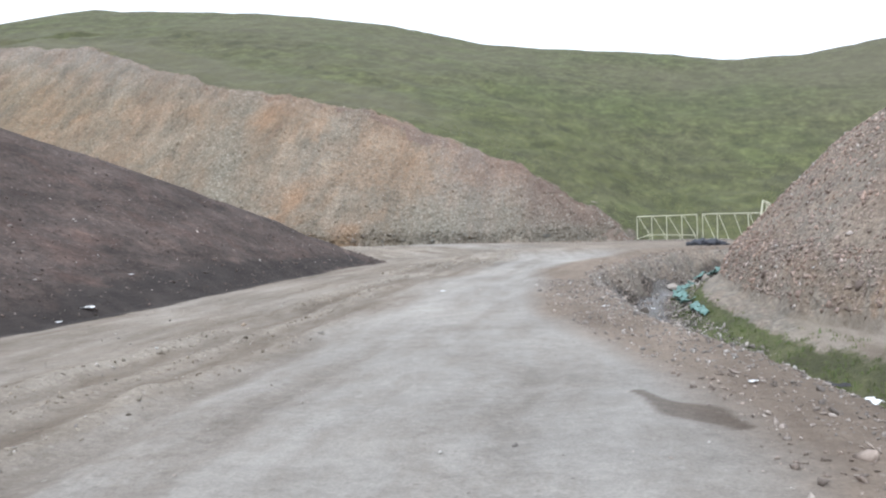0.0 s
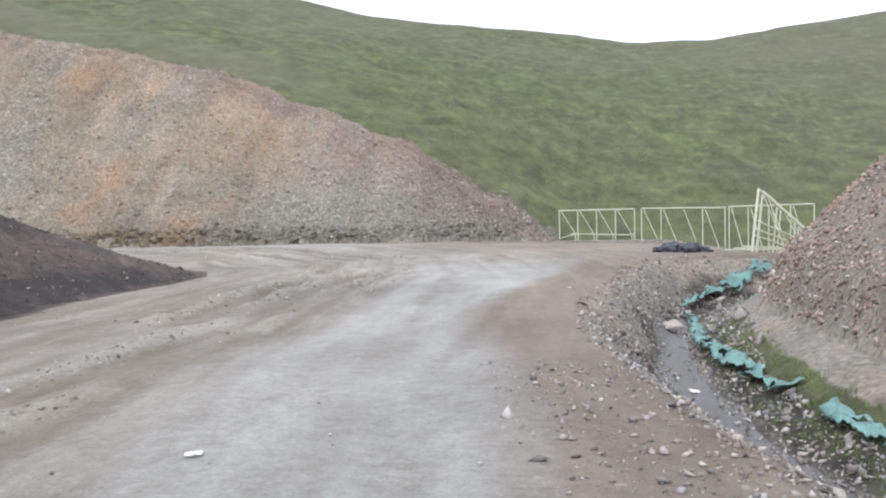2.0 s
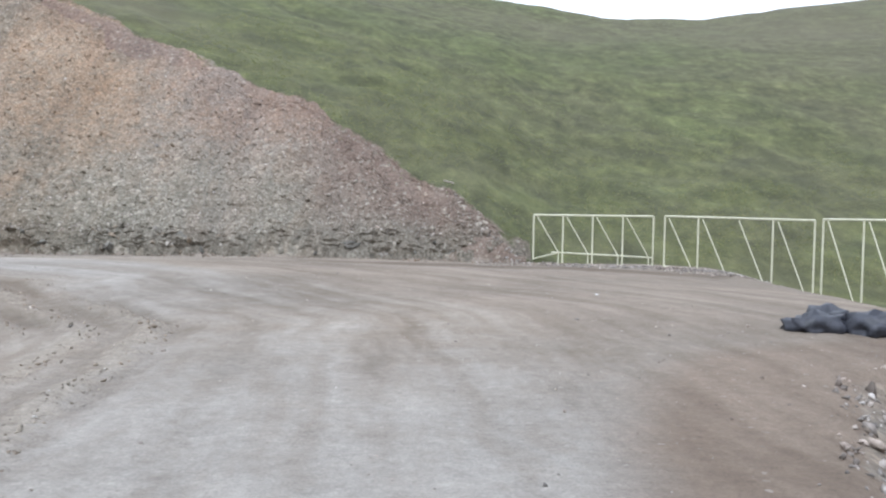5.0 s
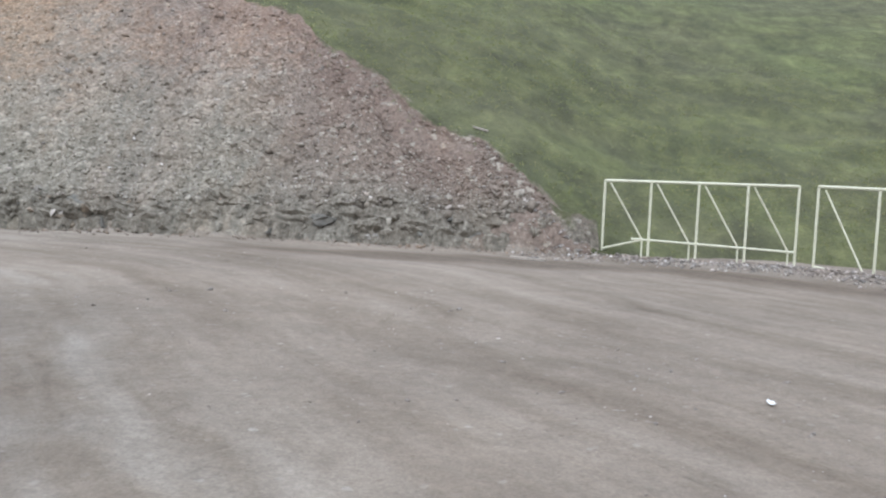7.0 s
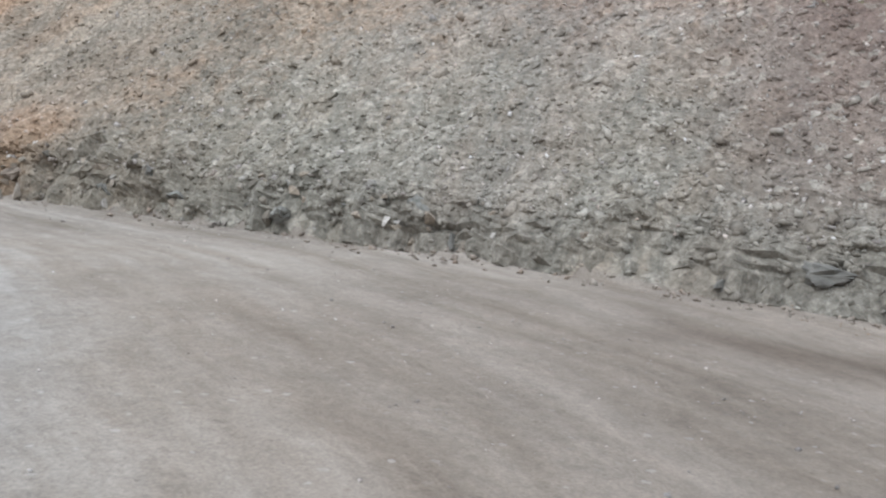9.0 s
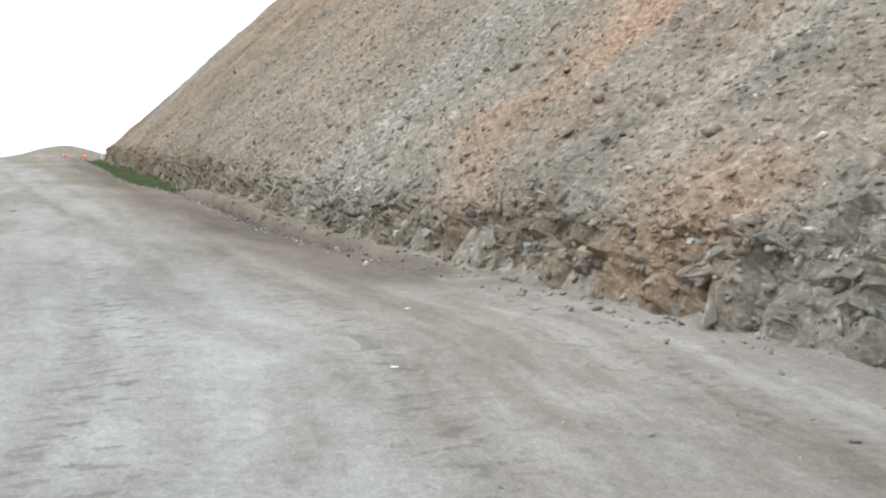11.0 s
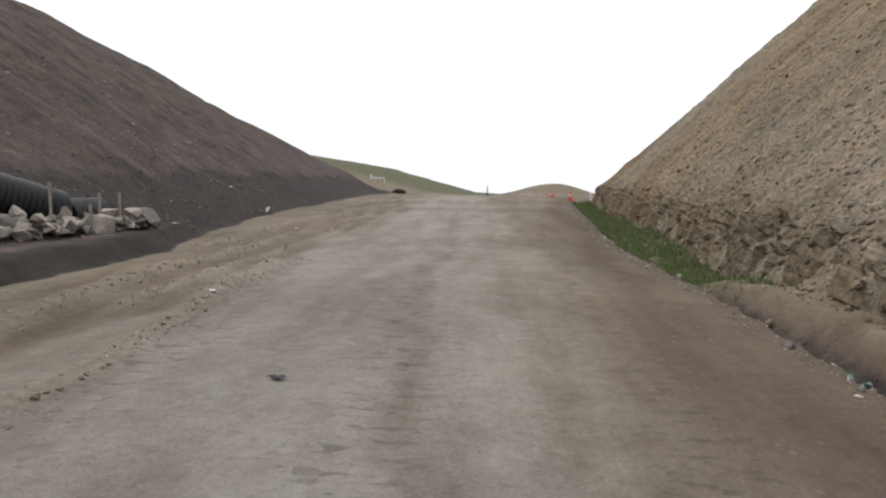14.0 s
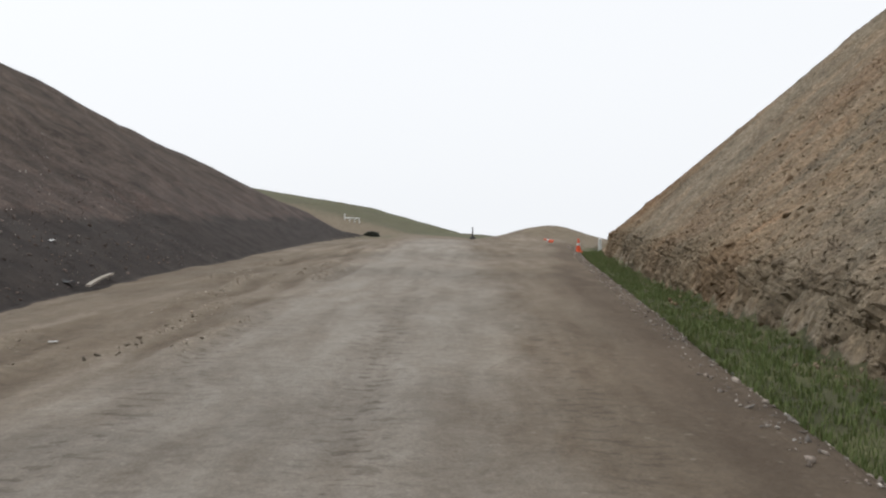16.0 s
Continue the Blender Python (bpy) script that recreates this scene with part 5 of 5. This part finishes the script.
WHITE_BITS = [(-5.6, 17.0, 0.42), (-5.2, 15.6, 0.2), (-8.6, 17.2, 0.3), (-6.9, 20.5, 0.18), (7.6, 10.2, 0.16), (8.6, 9.6, 0.3), (5.55, 18.3, 0.22), (1.2, 22.0, 0.16), (4.3, 34.8, 0.13), (6.3, 31.2, 0.3),
              (8.9, 33.0, 0.25), (-44.0, 59.7, 0.28), (-16.0, 61.2, 0.08), (-18.6, 62.0, 0.09), (-29.4, 62.9, 0.2), (-44.2, 45.2, 0.35), (-46.5, 46.0, 0.25),
              (-40.0, 45.0, 0.3), (-39.0, 44.6, 0.3), (-36.5, 52.8, 0.16), (5.5, 53.9, 0.14), (-51.0, 47.4, 0.16), (-60.0, 40.2, 0.35)]
for k, (x, y, size) in enumerate(WHITE_BITS):
    scrap(x, y, size, WHITE_SCRAP, k + 1, "crumpled white plastic scrap lying on the dirt")
for k, (x, y, size) in enumerate(((8.5, 10.9, 0.4), (1.1, 14.2, 0.14), (-2.0, 52.0, 0.12), (3.1, 66.3, 0.35), (7.1, 19.6, 0.3), (-33.0, 55.4, 0.2), (-57.5, 42.6, 0.5))):
    scrap(x, y, size, DARK_SCRAP, k + 50, "dark torn rubber scrap lying on the dirt")


# a damp stain on the shoulder, finer than the road around it
dx, dy = np.meshgrid(np.arange(5.7, 8.2, 0.05), np.arange(7.4, 10.2, 0.05), indexing="ij")
_, dw, _ = land(dx, dy)
stain = along([(6.45, 9.62), (6.7, 9.1), (7.0, 8.7), (7.3, 8.25)], dx, dy)
thick = 0.09 + 0.22 * np.exp(-(((stain[1] - 1.0) / 0.4) ** 2)) + 0.12 * fbm(dx, dy, 0.4, 3)
dw["damp"] = smooth(1.15, 0.7, stain[0] / thick)
did = np.arange(dx.size).reshape(dx.shape)
dquads = np.stack([did[:-1, :-1], did[1:, :-1], did[1:, 1:], did[:-1, 1:]], -1).reshape(-1, 4)
dquads = dquads[(stain[0] / thick)[:-1, :-1].ravel() < 1.95]
tagged(sheet("damp_patch", np.stack([dx.ravel(), dy.ravel(), heights(dx.ravel(), dy.ravel()) + (0.03 * smooth(1.9, 1.2, stain[0] / thick) - 0.022).ravel()], 1), dquads, dw), "dark damp stain on the road shoulder", "patch", kind="structure")


# far end of the upper road
def traffic_cone(x, y, lean, label):
    z = ground_z(x, y)
    thing = root("traffic_cone", label, "cone", "traffic cones", (x, y, z))
    thing.rotation_euler = (radians(lean), 0, 0)
    bm = bmesh.new()
    bmesh.ops.create_cube(bm, size=1.0)
    bmesh.ops.scale(bm, verts=bm.verts, vec=(0.42, 0.42, 0.05))
    bmesh.ops.translate(bm, verts=bm.verts, vec=(0, 0, 0.025))
    bmesh.ops.bevel(bm, geom=bm.edges[:], offset=0.015, segments=1, affect="EDGES")
    part("base_plate", bm, ORANGE, thing)
    body = part("body", tube(bmesh.new(), (0, 0, 0.05), (0, 0, 0.72), 0.15, 18, 0.035), ORANGE, thing)
    part("band", tube(bmesh.new(), (0, 0, 0.36), (0, 0, 0.48), 0.104, 18, 0.083), WHITE_SCRAP, body, "white reflective band")
    return thing


traffic_cone(-86.0, 52.0, 0, "orange traffic cone standing by the roadside ditch")
traffic_cone(-104.0, 48.6, 70, "orange traffic cone fallen over at the road edge")
thing = root("marker_post", "short white marker post beside the grassy ditch", "post", "", (-96.5, 52.5, ground_z(-96.5, 52.5)))
shaft = part("shaft", tube(bmesh.new(), (0, 0, -0.2), (0, 0, 1.1), 0.11, 12), WHITE_SCRAP, thing)
part("cap", tube(bmesh.new(), (0, 0, 1.1), (0, 0, 1.2), 0.13, 12, 0.06), WHITE_SCRAP, shaft)
thing = root("mast", "thin dark mast standing on the crest of the road", "mast", "", (-150, 32.8, ground_z(-150, 32.8)))
part("pole", tube(bmesh.new(), (0, 0, -0.5), (0, 0, 1.75), 0.12, 8, 0.06), DARK_SCRAP, thing)
part("foot_block", lump(8, 0.45, 0.45, 0.6, 0.1, 2), DARK_SCRAP, thing)
zz = ground_z(-166, 9.0)
thing = root("barrier", "low white barrier with an upright post on the far slope", "barrier", "", (-166, 9.0, zz))
part("rail", bar((0, 0, 0.3), (0.6, 2.6, 0.22), 0.09, 6), WHITE_SCRAP, thing)
part("post", bar((0, 0, -0.5), (0, 0, 0.95), 0.1, 6), WHITE_SCRAP, thing)
for f in (0.35, 0.7, 1.0):
    part("leg", bar((0.6 * f, 2.6 * f, -0.5), (0.6 * f, 2.6 * f, 0.25), 0.06, 6), WHITE_SCRAP, thing)
bush = part("bush", lump(12, 0.5, 0.85, 0.5, 0.6, 4, 2.8), plain("dark_leaves", (0.03, 0.034, 0.022), 0.9, grain=0.6, scale=6, bump_by=1.0, depth=0.1), None, at=pose(-136, 23.5, ground_z(-136, 23.5) + 0.15))
tagged(bush, "low dark bush on the far meadow", "bush")


# ---- grass ----
def blade_material():
    mat, nt, bsdf = material("grass_blades")
    geo = nt.nodes.new("ShaderNodeNewGeometry")
    col = ramp(nt, geo.outputs["Random Per Island"], [(0.0, (0.070, 0.100, 0.026)), (0.5, (0.112, 0.150, 0.040)), (0.85, (0.155, 0.190, 0.060)), (1.0, (0.20, 0.19, 0.09))])
    link(nt, col, bsdf.inputs["Base Color"])
    bsdf.inputs["Roughness"].default_value = 0.8
    return mat


BLADES = blade_material()


def tufts(name, xyz, tall, blades, seed, owner_ob, label, mat=None):
    r = np.random.default_rng(seed)
    n = len(xyz) * blades
    base = np.repeat(xyz, blades, 0) + np.c_[r.normal(0, 0.05, (n, 2)), np.zeros(n)]
    h = np.repeat(tall * r.uniform(0.6, 1.3, len(xyz)), blades) * r.uniform(0.6, 1.1, n)
    a = r.uniform(0, 2 * np.pi, n)
    side = np.stack([np.cos(a), np.sin(a), np.zeros(n)], 1) * (0.005 + 0.02 * h)[:, None]
    bend = np.stack([np.cos(a + 1.4), np.sin(a + 1.4), np.zeros(n)], 1) * (h * r.uniform(0.1, 0.6, n))[:, None]
    up = np.array([0, 0, 1.0])
    v = np.stack([base - side, base + side, base + side * 0.7 + bend * 0.35 + up * (h * 0.6)[:, None], base - side * 0.7 + bend * 0.35 + up * (h * 0.6)[:, None], base + bend + up * h[:, None]], 1)
    k = np.arange(n)[:, None] * 5
    tri = np.concatenate([k + [0, 1, 2], k + [0, 2, 3], k + [3, 2, 4]], 1).reshape(-1, 3)
    me = bpy.data.meshes.new(name)
    me.vertices.add(n * 5)
    me.vertices.foreach_set("co", v.astype(np.float32).ravel())
    me.loops.add(tri.size)
    me.loops.foreach_set("vertex_index", tri.astype(np.int32).ravel())
    me.polygons.add(len(tri))
    me.polygons.foreach_set("loop_start", np.arange(0, tri.size, 3, dtype=np.int32))
    me.update(calc_edges=True)
    me.materials.append(mat or BLADES)
    ob = new(name, me)
    ob.parent = owner_ob
    return tagged(ob, label, kind="stuff")


def on_hillside(x, y, r):
    dk = along(CUT_BASE, x, y)
    rim_gap = heights(x, y) - hill_height(x, y)[0]
    return ((dk[2] < 0) | (x > 6)) & (rim_gap > -0.35) & (y > 69.5) & (r.uniform(0, 1, len(x)) < smooth(0.28, 0.62, 0.5 + fbm(x, y, 5, 3)) * smooth(105, 75, y))


hill_blades, hnt, hbsdf = material("hill_grass_blades")
hgeo = hnt.nodes.new("ShaderNodeNewGeometry")
link(hnt, ramp(hnt, hgeo.outputs["Random Per Island"], [(0.0, (0.12, 0.135, 0.048)), (0.5, (0.185, 0.205, 0.072)), (0.85, (0.25, 0.25, 0.105)), (1.0, (0.34, 0.30, 0.18))]), hbsdf.inputs["Base Color"])
hbsdf.inputs["Roughness"].default_value = 0.85
tufts("hill_grass", scatter(26000, 101, -14, 24, 69, 104, on_hillside), 0.085, 7, 102, owner["ground"], "tussocks of short grass on the hillside", hill_blades)


def in_upper_ditch(x, y, r):
    d, _, side = along(UPPER_EDGE, x, y)
    dk = along(CUT_BASE, x, y)
    return (side < 0) & (d > 0.35) & (dk[2] >= 0) & (dk[0] > 0.1) & (r.uniform(0, 1, len(x)) < smooth(-39.5, -45, x))


ditch_grass = scatter(34000, 91, -95, -39, 50, 62, in_upper_ditch)
tufts("ditch_grass", ditch_grass, 0.12, 9, 92, owner["ground"], "lush grass in the roadside ditch")


def in_lower_ditch(x, y, r):
    d, _, side = along(DITCH, x, y)
    e, _, se = along(ROAD_EDGE, x, y)
    chance = np.where(y < 21, smooth(2.6, 1.2, d), smooth(0.7, 0.2, np.abs(d - 1.15)) * 0.8 * smooth(42, 35, y) * (side < 0))
    return (se < 0) & (e > 1.0) & (r.uniform(0, 1, len(x)) < chance) & ~inside_mound(x, y)


tufts("lower_grass", scatter(15000, 95, 5, 16, 4, 43, in_lower_ditch), 0.09, 8, 96, owner["ground"], "grass along the lower ditch")



# slabs that stand out of the ledge
SLABS = {}
for tone, colour in (("blue_grey", (0.20, 0.19, 0.162)), ("pale", (0.36, 0.33, 0.29)), ("dark", (0.145, 0.134, 0.113)), ("rusty", (0.20, 0.158, 0.118))):
    SLABS[tone] = plain(tone + "_slab", colour, 0.85, grain=0.55, scale=3.5, bump_by=0.8, depth=0.05)
for k, (x, up, size, tone) in enumerate(((-4.4, 0.5, 0.85, "blue_grey"), (-3.5, 0.35, 0.6, "dark"), (0.2, 0.5, 0.8, "blue_grey"), (1.6, 0.5, 0.9, "blue_grey"), (2.5, 0.3, 0.5, "pale"), (-9.0, 0.55, 0.6, "pale"),
                                         (-10.4, 0.3, 0.45, "pale"), (-7.8, 0.4, 0.9, "dark"), (-6.3, 0.3, 0.4, "pale"), (-12.0, 0.6, 0.8, "dark"), (-13.6, 0.55, 1.0, "blue_grey"), (-15.0, 0.5, 0.9, "blue_grey"),
                                         (-16.4, 0.4, 0.8, "blue_grey"), (-14.2, 0.95, 0.7, "dark"), (-18.2, 0.9, 0.6, "dark"), (-21.0, 0.5, 0.8, "rusty"), (-23.0, 0.4, 0.7, "rusty"), (-25.2, 0.5, 0.8, "rusty"),
                                         (-27.5, 0.4, 0.6, "pale"), (-30.0, 0.45, 0.7, "blue_grey"), (-34.0, 0.4, 0.6, "dark"), (-38.5, 0.4, 0.6, "rusty"), (-43.0, 0.45, 0.7, "blue_grey"), (-49.0, 0.5, 0.7, "dark"), (-2.2, 0.6, 1.0, "dark"), (-5.6, 0.7, 0.9, "rusty"), (-11.2, 0.4, 0.9, "blue_grey"), (-8.5, 0.9, 0.7, "blue_grey"), (0.9, 0.8, 0.8, "dark"), (-1.0, 0.4, 0.9, "pale"),
                                         (-17.2, 0.7, 1.1, "dark"), (-19.3, 0.4, 1.0, "blue_grey"), (-20.2, 0.8, 0.7, "rusty"), (-22.2, 0.7, 0.9, "dark"), (-24.1, 0.3, 1.0, "rusty"), (-26.4, 0.6, 0.8, "dark"))):
    i = int(np.argmin(np.abs(CXY[:, 0] - x)))
    j = int(np.argmin(np.abs(fz[i] - foot_z[i] - up)))
    bm = bmesh.new()
    v, f = stone_shape(1200 + k, 0.62, 22)
    vs = [bm.verts.new(p) for p in v]
    for q in f:
        bm.faces.new([vs[n] for n in q])
    bmesh.ops.subdivide_edges(bm, edges=bm.edges[:], cuts=3, use_grid_fill=True)
    for p in bm.verts:
        p.co += p.co.normalized() * 0.13 * noise.fractal(p.co * 4 + Vector((k, 0, 0)), 0.7, 2.0, 4)
    m = pose(fx[i, j] + 0.13 * CN[i, 0], fy[i, j] + 0.13 * CN[i, 1], fz[i, j], 25 * math.sin(k), 20 * math.cos(2.3 * k), 67 * k) @ Matrix.Diagonal((size * 0.85, size * 0.55, size * 0.62, 1))
    slab = part("rock_slab", bm, SLABS["rusty" if x < -15 and tone != "pale" else tone], rock_cut, at=m)

# ---- blocks at the foot of the cut, one by one ----
def ledge_rock_material():
    mat, nt, bsdf = material("ledge_rock")
    info = nt.nodes.new("ShaderNodeObjectInfo")
    n = noise_node(nt, 7.0, 8, 0.7)
    col = ramp(nt, info.outputs["Random"], [(0.0, (0.10, 0.088, 0.07)), (0.3, (0.20, 0.168, 0.125)), (0.6, (0.255, 0.205, 0.15)), (0.85, (0.225, 0.215, 0.19)), (1.0, (0.40, 0.36, 0.31))])
    link(nt, mix(nt, 0.6, col, ramp(nt, n, [(0.3, grey(0.15)), (0.7, grey(0.85))]), "OVERLAY"), bsdf.inputs["Base Color"])
    bsdf.inputs["Roughness"].default_value = 0.92
    link(nt, bump(nt, n, 0.7, 0.03), bsdf.inputs["Normal"])
    return mat


LEDGE_ROCK = ledge_rock_material()
pieces = []
for k in range(10):
    v, f = stone_shape(700 + k, 0.6 + 0.04 * (k % 5), 13)
    me = bpy.data.meshes.new("rock")
    me.from_pydata([tuple(p) for p in v], [], [tuple(int(q) for q in t) for t in f])
    me.materials.append(LEDGE_ROCK)
    pieces.append(me)
spots, _, lay = face_points(420, 131, 0.02, 0.26, 1.0, 0.12, 0.42)
rr = random.Random(9)
for k, p in enumerate(spots[:300]):
    b = new("rock", pieces[k % 10])
    size = min(0.55, 0.14 + rr.gammavariate(2, 0.06))
    b.matrix_world = pose(p[0], p[1], p[2], rr.uniform(-60, 60), rr.uniform(-60, 60), rr.uniform(0, 360)) @ Matrix.Diagonal((size, size * 0.85, size * 0.8, 1))
    b.parent = rock_cut
